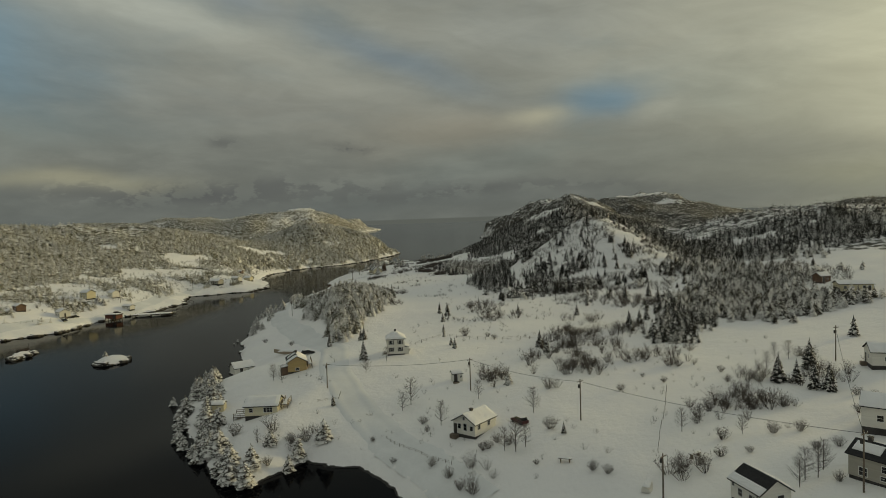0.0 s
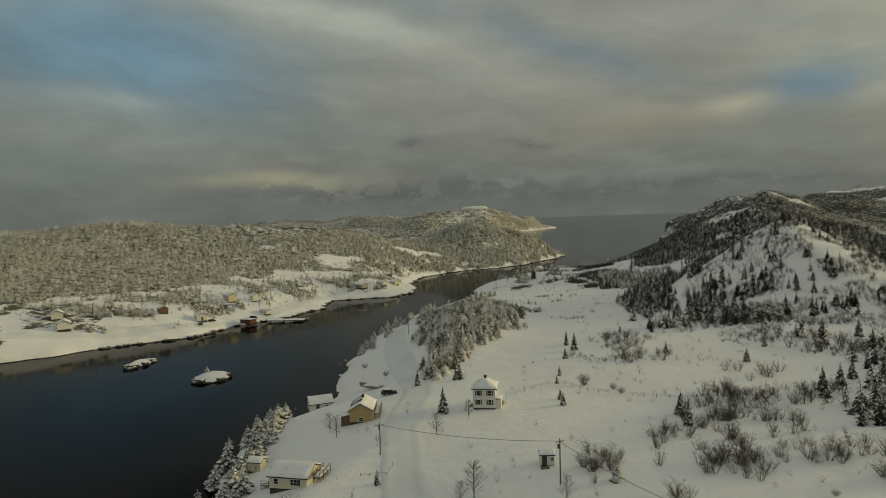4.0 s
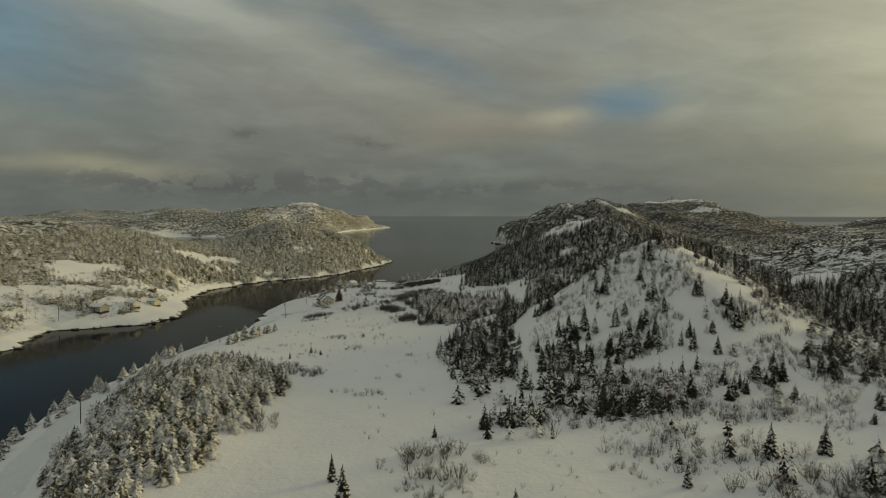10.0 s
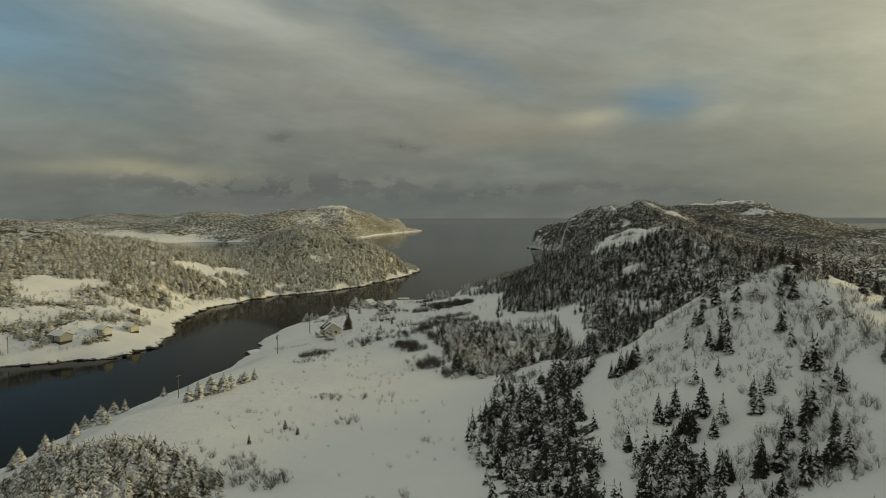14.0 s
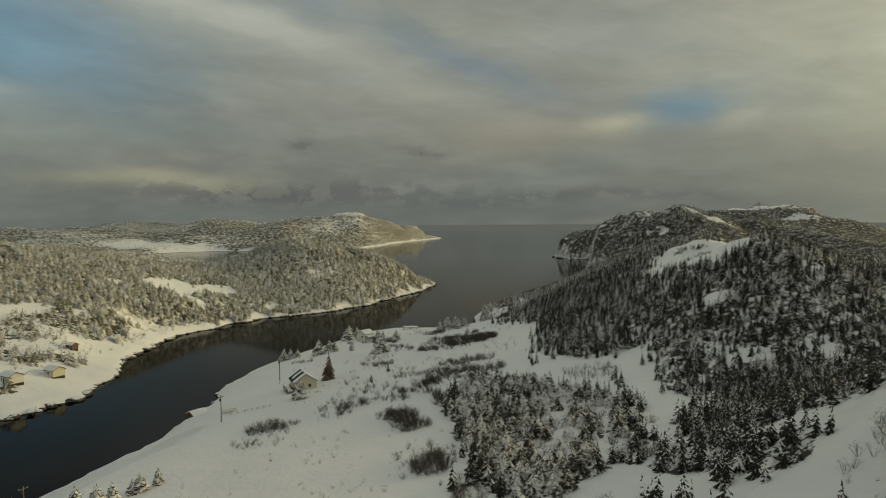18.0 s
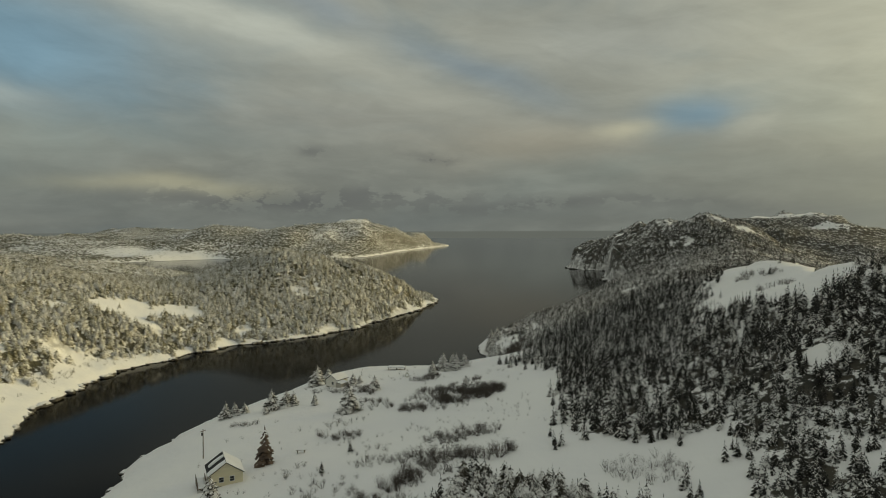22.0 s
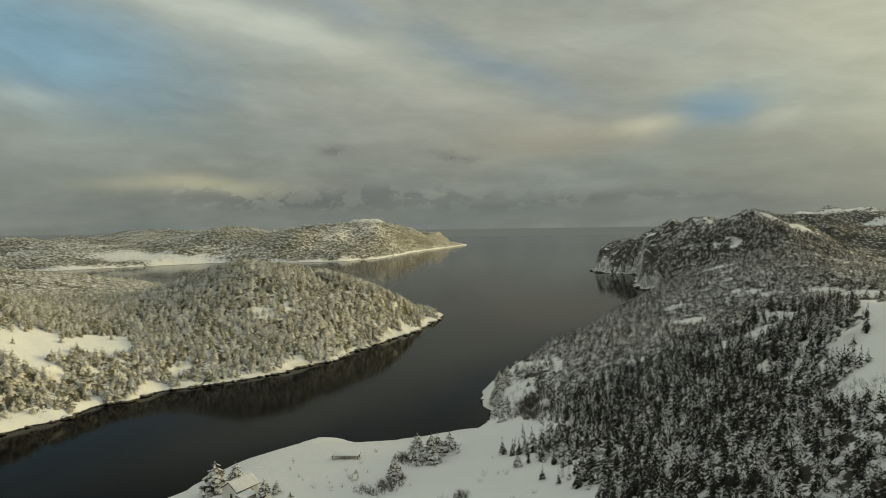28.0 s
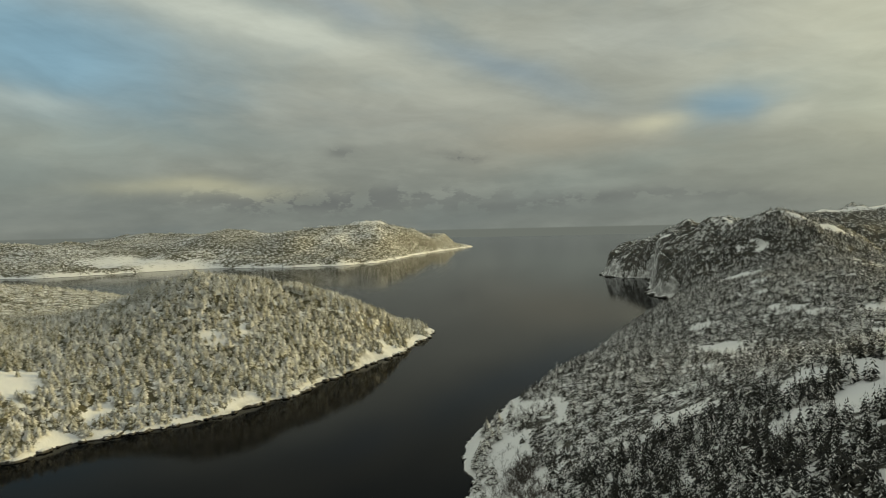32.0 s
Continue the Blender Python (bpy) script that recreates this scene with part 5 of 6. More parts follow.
def build_road(course, half, name, label):
    """A packed-snow lane between low ploughed banks, laid over the ground."""
    pts = []
    for (ax, ay), (bx, by) in zip(course, course[1:]):
        n = max(2, int(math.hypot(bx - ax, by - ay) / 2.0))
        pts += [(ax + (bx - ax) * i / n, ay + (by - ay) * i / n) for i in range(n)]
    pts = np.array(pts)
    for k in range(6):
        pts[1:-1] = (pts[:-2] + pts[1:-1] * 2 + pts[2:]) / 4
    d = np.gradient(pts, axis=0)
    d /= np.linalg.norm(d, axis=1)[:, None]
    side = np.stack([d[:, 1], -d[:, 0]], 1)
    profile = [(-half - 2.2, -0.16), (-half - 0.9, 0.13), (-half + 0.2, 0.05), (-half * 0.62, 0.035), (-half * 0.45, 0.05), (0, 0.07), (half * 0.45, 0.05), (half * 0.62, 0.035), (half - 0.2, 0.05), (half + 0.9, 0.13), (half + 2.2, -0.16)]
    rows = []
    for off, up in profile:
        q = pts + side * (off + (value_noise(pts[:, 0], pts[:, 1], 7, 2) - 0.5)[:, None] * 0.6)
        bump = (value_noise(q[:, 0], q[:, 1], 4, 2) - 0.5) * 0.25 * (up > 0.15)
        rows.append(np.stack([q[:, 0], q[:, 1], ground_height(q[:, 0], q[:, 1]) + up + bump + 0.05], 1))
    v = np.stack(rows, 1)
    n, m = v.shape[:2]
    i, j = np.meshgrid(np.arange(m - 1), np.arange(n - 1))
    a = (j * m + i).ravel()
    me = mesh_from(name, v.reshape(-1, 3), np.stack([a, a + 1, a + m + 1, a + m], 1), [MAT_ROAD], smooth_shade=True)
    tagged(new(name, me), label, "road", kind="structure")


MAT_ROAD = make_plain("packed_snow", (0.79, 0.80, 0.80), 0.75, 0.4, 0.05, 0.2)
build_road(ROAD, 2.6, "road", "snow-packed lane between low ploughed banks")
build_road(ROAD_WEST, 2.4, "road", "snow-packed shore road across the inlet")


# ---- single trees, bushes and rocks ----
fine_rng = np.random.default_rng(23)


def crown_mesh(rng, boughs, spread, mat, swell=0.15):
    v, f, held = fir_arrays(rng, boughs, spread, swell=swell, fold=True)
    return mesh_from("crown", v, f, [mat], 0.22 + 0.6 * held + 0.22 * (1 - v[:, 2]), called="load")


def spruce_tree(x, y, h, snowy, width, pattern):
    """A single spruce: tapered trunk and a crown of drooping boughs."""
    ob = thing("spruce_tree", x, y, fine_rng.uniform(0, 360), None, "lone snow-laden spruce in open snow" if snowy else "lone dark spruce with snow on its boughs", "tree", "single spruces")
    ob.matrix_basis = ob.matrix_basis @ Matrix.Diagonal((h * width, h * width, h, 1))
    trunk, crown = pattern
    for name, me in (("trunk", trunk), ("crown", crown)):
        p = new(name, me)
        p.parent = ob
    return ob


TRUNK = mesh_from("trunk", *trunk_arrays(0.8, 0.022, 7), [MAT_BARK])
DARK_CROWNS = [crown_mesh(fine_rng, 110, fine_rng.uniform(0.19, 0.25), MAT_SPRUCE) for i in range(5)]
SNOWY_CROWNS = [crown_mesh(fine_rng, 110, fine_rng.uniform(0.26, 0.36), MAT_COPSE, 0.5) for i in range(5)]
DARK_SPOTS = [(75, 155, 6.5), (78, 153, 5.2), (79, 148, 7.5), (82, 148, 6.0), (24, 139, 2.6), (30, 204, 5.0), (-26, 170, 3.0), (-36, 228, 4.6), (4, 213, 2.8), (1, 273, 5.0), (2, 235, 3.0), (4, 266, 6.0), (2, 255, 3.6), (-22, 203, 6.5), (-26, 232, 4.2), (59, 267, 4.6), (51, 249, 4.3), (62, 222, 6.0), (67, 227, 5.6), (71, 232, 5.2), (2, 227, 2.4),
              (5, 209, 3.4), (31, 261, 3.8), (31, 198, 5.0), (77, 277, 6.6), (87, 278, 6.0), (86, 264, 6.0), (18, 291, 2.6), (23, 396, 3.0), (27, 401, 3.0), (-24, 508, 2.6), (-21, 521, 3.0), (49, 486, 5.0)]
DARK_MORE = [(60, 353, 7.0), (56, 356, 6.4), (53, 356, 6.0), (45, 334, 6.5), (46, 326, 5.6), (48, 320, 6.0), (54, 327, 6.4), (56, 324, 6.0), (60, 324, 5.6), (39, 321, 5.0),
             (76, 157, 6.5), (86, 162, 7.5), (79, 155, 5.0), (81, 146, 6.0), (112, 186, 6.0), (30, 204, 5.5), (61, 217, 6.0), (-29, 365, 2.4), (-25, 377, 2.6), (-21, 373, 2.0), (-25, 232, 5.0)]
SNOWY_SPOTS = [(-79, 226, 6.0), (-75, 215, 5.5), (-69, 196, 5.0), (-68, 186, 6.0), (-66, 178, 5.5), (-63, 168, 5.5), (-60, 163, 5.0), (-56, 158, 4.5), (-52, 156, 4.0), (-76, 233, 5.0),
               (-72, 238, 4.0), (-37, 153, 3.4), (-26, 156, 4.6), (-31, 152, 5.0), (-39, 145, 4.4), (-44, 147, 4.6), (-48, 152, 3.6), (-72, 205, 5.0), (-77, 200, 5.2), (-70, 240, 3.2), (-130, 267, 2.6)]
SNOWY_MORE = [(26, 605, 4.2), (16, 607, 2.6), (-12, 606, 4.8), (-10, 623, 5.6), (-6, 621, 5.6), (-5, 624, 5.2), (6, 688, 4.2), (4, 704, 4.4), (6, 712, 4.4), (9, 720, 4.6), (9, 673, 3.6),
              (-235, 336, 3.6), (-224, 320, 3.6), (-229, 317, 4.2), (-250, 354, 4.0), (-255, 369, 4.2), (-248, 367, 3.6), (-195, 395, 4.4), (-199, 396, 4.0), (-201, 366, 3.2), (-190, 480, 4.2), (-197, 455, 4.0), (-210, 443, 4.0), (-39, 140, 4.6), (-46, 146, 4.6), (-43, 143, 5.0), (-32, 147, 4.0), (17, 172, 3.2), (-88, 330, 4.6), (-87, 345, 5.0), (-86, 360, 4.4), (-84, 310, 5.0), (-80, 295, 4.6), (-85, 372, 4.2), (-88, 385, 4.6), (-86, 398, 3.8), (-83, 412, 4.2), (-78, 425, 3.4),
              ]
SNOWY_SPIT = [(-72, 565, 4.6), (-70, 567, 4.0), (-68, 570, 3.2), (-59, 570, 6.2), (-55, 572, 5.0), (-53, 573, 4.0), (-59, 565, 2.4), (-45, 570, 3.4), (-31, 559, 7.2), (-54, 602, 6.6), (-51, 606, 5.0), (-56, 605, 4.6), (-29, 585, 4.4), (-39, 595, 3.6), (-37, 597, 2.6), (-12, 604, 4.2), (-9, 616, 5.0), (-5, 617, 5.2), (2, 581, 3.2), (-42.5, 494, 6.0), (10, 690, 4.6), (7, 698, 4.4), (5, 708, 5.0), (7, 718, 4.6), (5, 728, 5.0), (8, 736, 4.6)]
SNOWY_POINT = [(-64, 412, 4.6), (-62, 414, 5.4), (-60, 418, 6.0), (-57, 420, 5.2), (-56, 423, 4.4), (-54, 429, 3.8), (-52, 432, 3.6), (-55, 428, 3.0), (-6, 619, 5.2), (-2, 625, 5.0), (-82, 400, 4.4), (-80, 352, 4.0), (-90, 365, 5.0)]
# a ragged row along the west side of the point, and small stands on the hill face
FRINGE = [(-50 - 26 * s + fine_rng.normal(0, 1.6), 154 + 74 * s + fine_rng.normal(0, 1.6), fine_rng.uniform(3.0, 5.6)) for s in np.linspace(0, 1, 46)]
FRINGE += [(-84 - 4 * math.sin(k) + fine_rng.normal(0, 1.2), 290 + 3.6 * k, fine_rng.uniform(2.6, 4.6)) for k in range(0, 36, 2)]
CLOSE_STANDS = []
STANDS = [(115, 620, 7), (126, 612, 5), (107, 632, 3), (80, 392, 6), (90, 397, 8), (101, 395, 8), (111, 390, 6), (71, 384, 5), (118, 383, 6), (84, 376, 4), (104, 372, 4), (57, 349, 8), (55, 336, 8), (65, 334, 7), (66, 351, 4), (74, 336, 4), (70, 330, 3), (71, 368, 3), (82, 353, 3), (49, 338, 5), (54, 384, 9), (52, 347, 7), (58, 306, 14), (33, 295, 6), (99, 340, 6), (84, 309, 6), (93, 313, 5), (86, 330, 5), (99, 317, 5), (73, 341, 4), (91, 350, 4), (111, 317, 6)]
for cx, cy, n in STANDS:
    spots = [(cx + fine_rng.normal(0, 2.4), cy + fine_rng.normal(0, 2.4), fine_rng.uniform(3.2, 6.4)) for k in range(n)]
    DARK_MORE += spots[:2]
    CLOSE_STANDS += spots[2:]
close = np.array(CLOSE_STANDS)
scatter("hill_spruces", "small close stands of dark spruces on the bare hill", "trees",
        np.stack([close[:, 0], close[:, 1], ground_height(close[:, 0], close[:, 1]) - 0.1, close[:, 2], fine_rng.uniform(0.9, 1.2, len(close))], 1), MID, MAT_SPRUCE, fine_rng, 0.02)
for x, y, h in DARK_SPOTS + DARK_MORE:
    spruce_tree(x, y, h, False, fine_rng.uniform(0.92, 1.2), (TRUNK, DARK_CROWNS[int(fine_rng.integers(5))]))
for x, y, h in SNOWY_SPOTS + SNOWY_MORE + SNOWY_SPIT + SNOWY_POINT + FRINGE:
    h = h * (1.25 if y > 550 else 1.1)
    spruce_tree(x, y, h, True, fine_rng.uniform(1.05, 1.55), (TRUNK, SNOWY_CROWNS[int(fine_rng.integers(5))]))


def twig_arrays(rng, stems, reach, side=3, thin=0.012):
    """A leafless bush one unit high: thin stems fanning out of the snow, with side twigs."""
    v, f = [], []

    def sliver(p, q, w):
        p, q = np.array(p), np.array(q)
        d = (q - p) / (np.linalg.norm(q - p) + 1e-9)
        u = np.cross(d, rng.normal(size=3))
        u = u / (np.linalg.norm(u) + 1e-9) * w
        n = len(v)
        v.extend([p - u, p + u, q])
        f.append((n, n + 1, n + 2))

    for s in range(stems):
        a = rng.uniform(0, 6.283)
        r = reach * math.sqrt(rng.uniform(0.02, 1))
        base = (0.2 * r * math.cos(a), 0.2 * r * math.sin(a), -0.05)
        tip = (r * math.cos(a), r * math.sin(a), rng.uniform(0.75, 1.0) * math.sqrt(max(0.1, 1.05 - (r / reach) ** 2 * 0.75)))
        sliver(base, tip, thin)
        for k in range(side):
            t = rng.uniform(0.35, 0.95)
            p = [b + (e - b) * t for b, e in zip(base, tip)]
            q = [p[0] + rng.normal(0, 0.13), p[1] + rng.normal(0, 0.13), p[2] + rng.uniform(0.02, 0.2)]
            sliver(p, q, thin * 0.8)
    return np.array(v, float), np.array(f, int)


SPRIGS = [twig_arrays(fine_rng, 10, 0.6, 3, 0.012) for i in range(6)]
BUSHES = [twig_arrays(fine_rng, 20, 0.62, 4, 0.011) for i in range(6)]


def bare_tree_mesh(rng, limbs=64):
    """A leafless birch or larch one unit high: limbs rising all along the trunk, each feathered with twigs."""
    bm = bmesh.new()
    bm_rod(bm, (0, 0, -0.05), (0.01, 0.0, 0.6), 0.015, 0.009, 6)
    bm_rod(bm, (0.01, 0, 0.6), (0.0, 0.012, 0.98), 0.009, 0.003, 4)

    def twig(p, q, w):
        u = (q - p).cross(Vector(rng.normal(0, 1, 3))).normalized() * w
        bm.faces.new([bm.verts.new(p - u), bm.verts.new(p + u), bm.verts.new(q)])

    for i in range(limbs):
        t = 0.14 + 0.82 * i / limbs
        a = i * 2.4 + rng.uniform(-0.5, 0.5)
        out = (0.06 + 0.42 * (1 - t) ** 0.8) * rng.uniform(0.6, 1.15)
        p = Vector((0.01, 0, t))
        q = p + Vector((math.cos(a) * out, math.sin(a) * out, out * rng.uniform(0.35, 1.0)))
        twig(p, q, 0.0065)
        for k in range(6):
            b = p.lerp(q, rng.uniform(0.3, 1.0))
            twig(b, b + Vector((math.cos(a), math.sin(a), 0.9)) * rng.uniform(0.04, 0.09) + Vector(rng.normal(0, 0.03, 3)), 0.0038)
    me = bpy.data.meshes.new("crown")
    bm.to_mesh(me)
    bm.free()
    me.materials.append(MAT_TWIG_GREY)
    return me


BARE = [bare_tree_mesh(fine_rng) for i in range(4)]
BARE_SPOTS = [(-7, 167, 6.5), (-9, 165, 4.5), (0, 154, 5.5), (14, 135, 6.0), (12, 136, 4.5), (16, 136, 4.5), (20, 152, 5.5), (45, 133, 4.5), (55, 110, 5.0), (57, 110, 5.5), (59, 112, 4.8), (53, 108, 4.6),
              (-20, 190, 4.6), (-43, 190, 5.0), (-46, 193, 4.6), (9, 165, 4.5), (-15, 199, 4.2), (50, 137, 3.4), (54, 128, 3.6), (61, 141, 3.8), (66, 150, 3.6), (86, 171, 4.6), (83, 172, 4.2), (78, 166, 4.0)]
for x, y, h in BARE_SPOTS:
    ob = thing("bare_tree", x, y, fine_rng.uniform(0, 360), None, "leafless grey tree standing in the snow", "tree", "bare trees")
    ob.matrix_basis = ob.matrix_basis @ Matrix.Diagonal((h, h, h, 1))
    p = new("crown", BARE[int(fine_rng.integers(4))])
    p.parent = ob
larch = thing("larch_tree", -39.5, 515, 0, None, "brown leafless larch beside the cabin", "tree")
larch.matrix_basis = larch.matrix_basis @ Matrix.Diagonal((9.5, 9.5, 9.5, 1))
MAT_LARCH = make_needles("larch_twigs", (0.075, 0.052, 0.038, 1), (0.15, 0.105, 0.075, 1), -0.25)
for name, me in (("trunk", TRUNK), ("crown", crown_mesh(fine_rng, 64, 0.27, MAT_LARCH))):
    p = new(name, me)
    p.parent = larch

# Thickets: oval stretches of leafless scrub, and loose bushes on the open snow.
MEADOW_CLUMPS = [(-41, 464, 6, 4), (-22, 404, 4, 2), (-8, 400, 5, 2), (-6, 327, 4, 2), (1, 323, 5, 2.5), (12, 272, 5, 4), (19, 268, 7, 4), (6, 257, 5, 4), (16, 252, 7, 4), (49, 273, 5, 3), (69, 288, 5, 3), (76, 295, 6, 3), (74, 263, 5, 3), (68, 258, 4, 3), (79, 261, 5, 4)]
POINT_CLUMPS = [(-14, 598, 5, 4), (21, 648, 5, 6), (17, 690, 4, 8), (23, 697, 4, 6), (-35, 594, 3, 3), (-38, 591, 3, 2), (24, 604, 4, 3), (5, 591, 3, 2), (-5, 586, 5, 2), (29, 622, 3, 6), (-8, 576, 5, 4), (3, 570, 5, 4), (11, 572, 4, 4), (-24, 579, 6, 3), (-14, 558, 6, 3), (-30, 586, 4, 3), (-12, 620, 6, 4), (-4, 628, 4, 4), (18, 678, 5, 9), (19, 694, 4, 8), (21, 660, 5, 8), (2, 583, 7, 4), (-23, 475, 5, 4), (-18, 482, 4, 4), (-25, 532, 4, 3), (-10, 488, 4, 5), (1, 528, 6, 4), (9, 532, 6, 4), (-10, 468, 4, 5), (-5, 502, 5, 5), (-41, 467, 7, 4)]
MEADOW_BITS = [(-39, 453, 6, 4), (-21, 402, 3, 2), (-13, 381, 3, 2), (-5, 395, 2.4, 2), (-25, 374, 4, 3), (-26, 357, 5, 3), (-27, 345, 4, 3), (-38, 351, 5, 3), (-41, 364, 3, 2), (-39, 389, 3, 2), (-54, 402, 3, 2), (8, 404, 2, 2), (-1, 430, 3, 3), (-17, 410, 3, 2), (9, 368, 3, 3), (-18, 510, 5, 5)]
SLOPE_CLUMPS = [(41, 216, 6, 7), (35, 200, 6, 6), (37, 177, 6, 5), (29, 191, 5, 5), (26, 167, 3, 3), (14, 181, 4, 4), (22, 175, 4, 4), (73, 159, 5, 4), (64, 149, 4, 4), (59, 141, 3, 4), (64, 141, 3, 4), (56, 113, 4, 3), (59, 113, 4, 3), (52, 108, 4, 3), (87, 170, 5, 4), (80, 167, 4, 4), (52, 182, 5, 3), (61, 176, 5, 3)]
THICKETS = [(42, 205, 14, 14), (38, 184, 9, 8), (30, 183, 9, 8), (15, 176, 8, 6), (59, 187, 12, 6), (61, 141, 12, 7), (82, 156, 10, 9), (48, 235, 10, 6), (18, 276, 10, 9), (60, 216, 12, 8),
            (24, 256, 10, 5), (80, 262, 16, 10), (57, 111, 6, 5), (40, 119, 4, 4), (3, 130, 7, 5), (-34, 156, 8, 5)]
THICKETS_NORTH = [(-40, 458, 7, 8), (-20, 402, 5, 3), (-14, 382, 5, 3), (3, 338, 5, 3), (-34, 352, 12, 8), (-16, 506, 16, 16), (-26, 540, 8, 10), (2, 576, 11, 7), (-20, 572, 12, 8), (-2, 510, 9, 9),
                  (2, 440, 8, 8), (-12, 555, 8, 5), (22, 668, 6, 20), (-22, 478, 12, 10), (-10, 560, 20, 8), (12, 425, 6, 8)]
LOOSE = [(40, 300, 40, 60), (-10, 400, 40, 60), (20, 150, 50, 30), (0, 200, 40, 60), (-30, 540, 30, 60), (70, 160, 40, 40), (80, 260, 50, 40), (-20, 590, 40, 40), (50, 250, 50, 50)]
WEST_SCRUB = [(-157, 524, 8, 18), (-165, 560, 10, 14), (-180, 540, 10, 14), (-192, 586, 12, 12), (-186, 623, 10, 14), (-177, 667, 8, 14), (-154, 695, 6, 8), (-190, 540, 25, 60), (-210, 450, 30, 60), (-180, 640, 25, 40), (-230, 380, 25, 40), (-165, 508, 16, 14), (-175, 600, 14, 40), (-260, 330, 20, 20), (-160, 690, 14, 30)]
TAKEN = [(x, y, 6.0) for x, y in ((-42, 171), (-40, 204), (-11, 209), (9, 149), (45, 107), (65, 109), (-45, 507), (-45, 597), (77, 123))]


def bushes(name, label, ovals, per, low, high, mat, templates, wide=1.0):
    spots = []
    for cx, cy, rx, ry in ovals:
        n = max(3, int(rx * ry * per))
        a, r = fine_rng.uniform(0, 6.283, n), np.sqrt(fine_rng.uniform(0, 1, n))
        x, y = cx + rx * r * np.cos(a), cy + ry * r * np.sin(a)
        ok = (value_noise(x, y, 9, 2) > 0.40) & (inside_distance(x, y, COAST_EAST) > 4) | (inside_distance(x, y, COAST_WEST) > 5)
        for hx, hy, hr in TAKEN:
            ok &= np.hypot(x - hx, y - hy) > hr
        spots.append(np.stack([x, y], 1)[ok])
    xy = np.concatenate(spots)
    h = fine_rng.uniform(low, high, len(xy))
    s = np.stack([xy[:, 0], xy[:, 1], ground_height(xy[:, 0], xy[:, 1]), h, fine_rng.uniform(0.8, 1.3, len(xy)) * wide], 1)
    scatter(name, label, "bushes", s, templates, mat, fine_rng, 0.05)


bushes("alder_thicket", "thickets of leafless brown alder in the snow", THICKETS, 0.42, 1.8, 3.8, MAT_TWIG, BUSHES)
bushes("alder_thicket", "thickets of leafless alder above the northern meadow", THICKETS_NORTH, 0.45, 0.9, 2.2, MAT_TWIG, BUSHES)
bushes("alder_thicket", "small brown clumps of leafless bushes on the meadow", MEADOW_CLUMPS, 0.9, 0.7, 1.8, MAT_TWIG, BUSHES)
bushes("alder_thicket", "dark thickets of bare brush on the snowy point", POINT_CLUMPS, 2.2, 0.9, 2.3, MAT_TWIG, BUSHES)
bushes("alder_thicket", "dense brown thickets among the upper houses", SLOPE_CLUMPS, 0.8, 1.7, 3.4, MAT_TWIG, BUSHES)
bushes("low_scrub", "little tufts of bare brush dotted over the meadow", MEADOW_BITS, 1.2, 0.6, 1.5, MAT_TWIG, SPRIGS)
bushes("low_scrub", "scattered low bare bushes poking through snow", LOOSE, 0.05, 0.6, 1.6, MAT_TWIG_GREY, SPRIGS)
bushes("hill_scrub", "grey leafless scrub over the snowy hill face", [(86, 350, 42, 56), (70, 300, 34, 26), (110, 380, 30, 40)], 1.1, 0.8, 2.4, MAT_TWIG_GREY, SPRIGS)
bushes("hill_scrub", "brown leafless saplings in streaks on the hill face", [(60, 320, 16, 20), (74, 336, 14, 14), (92, 352, 14, 18), (78, 300, 14, 10), (104, 345, 14, 16), (66, 280, 12, 10), (50, 300, 10, 10), (110, 322, 12, 14)], 0.6, 1.0, 2.6, MAT_TWIG, BUSHES, 0.7)
bushes("hill_scrub", "dark brushy clumps in the high clearing", [(88, 566, 4, 5), (96, 575, 6, 5), (100, 590, 5, 6), (108, 596, 6, 5), (92, 594, 3, 4), (86, 552, 3, 3), (112, 620, 6, 6)], 1.4, 1.0, 2.6, MAT_TWIG, BUSHES)
bushes("alder_thicket", "frosted brown brush round the edge of the copse", [(-3, 462, 4, 7), (4, 436, 5, 6), (14, 418, 6, 5), (30, 410, 6, 4), (46, 436, 3, 6), (50, 462, 3, 8), (-2, 486, 5, 6), (0, 508, 6, 4), (-24, 330, 4, 6), (-20, 345, 5, 5), (-18, 300, 3, 6), (-26, 258, 3, 5)], 1.0, 1.2, 2.8, MAT_TWIG, BUSHES)
bushes("hill_scrub", "frosted grey brush among the mixed spruces", [(142, 292, 28, 44), (114, 238, 22, 18)], 0.7, 1.2, 2.8, MAT_TWIG_GREY, SPRIGS)
bushes("hill_scrub", "grey brush under the edge of the dark wood", [(56, 545, 18, 22), (80, 520, 22, 14), (60, 580, 20, 20)], 0.7, 1.0, 2.4, MAT_TWIG_GREY, SPRIGS)
bushes("western_scrub", "frosted bare scrub along the western shore", WEST_SCRUB, 0.18, 1.0, 2.4, MAT_TWIG_GREY, SPRIGS, 1.2)
bushes("alder_thicket", "domed brown thicket on the neck of the snowy point", [(-4, 566, 5, 4), (3, 564, 8, 5), (10, 570, 5, 5), (-2, 571, 6, 4)], 2.6, 1.6, 3.0, MAT_TWIG, BUSHES)
bushes("alder_thicket", "low brown hedge of brush behind the point hut", [(-34, 583, 5, 2), (-26, 580, 5, 2), (-18, 573, 5, 2.5), (-15, 569, 4, 2), (-47, 587, 4, 2), (-40, 585, 4, 2), (-12, 557, 3, 2), (-17, 560, 3, 2), (-25, 569, 4, 2), (-12, 604, 4, 2), (-33, 588, 3, 2), (-61, 552, 5, 1.5), (-55, 558, 3, 2)], 2.4, 0.9, 1.9, MAT_TWIG, BUSHES)
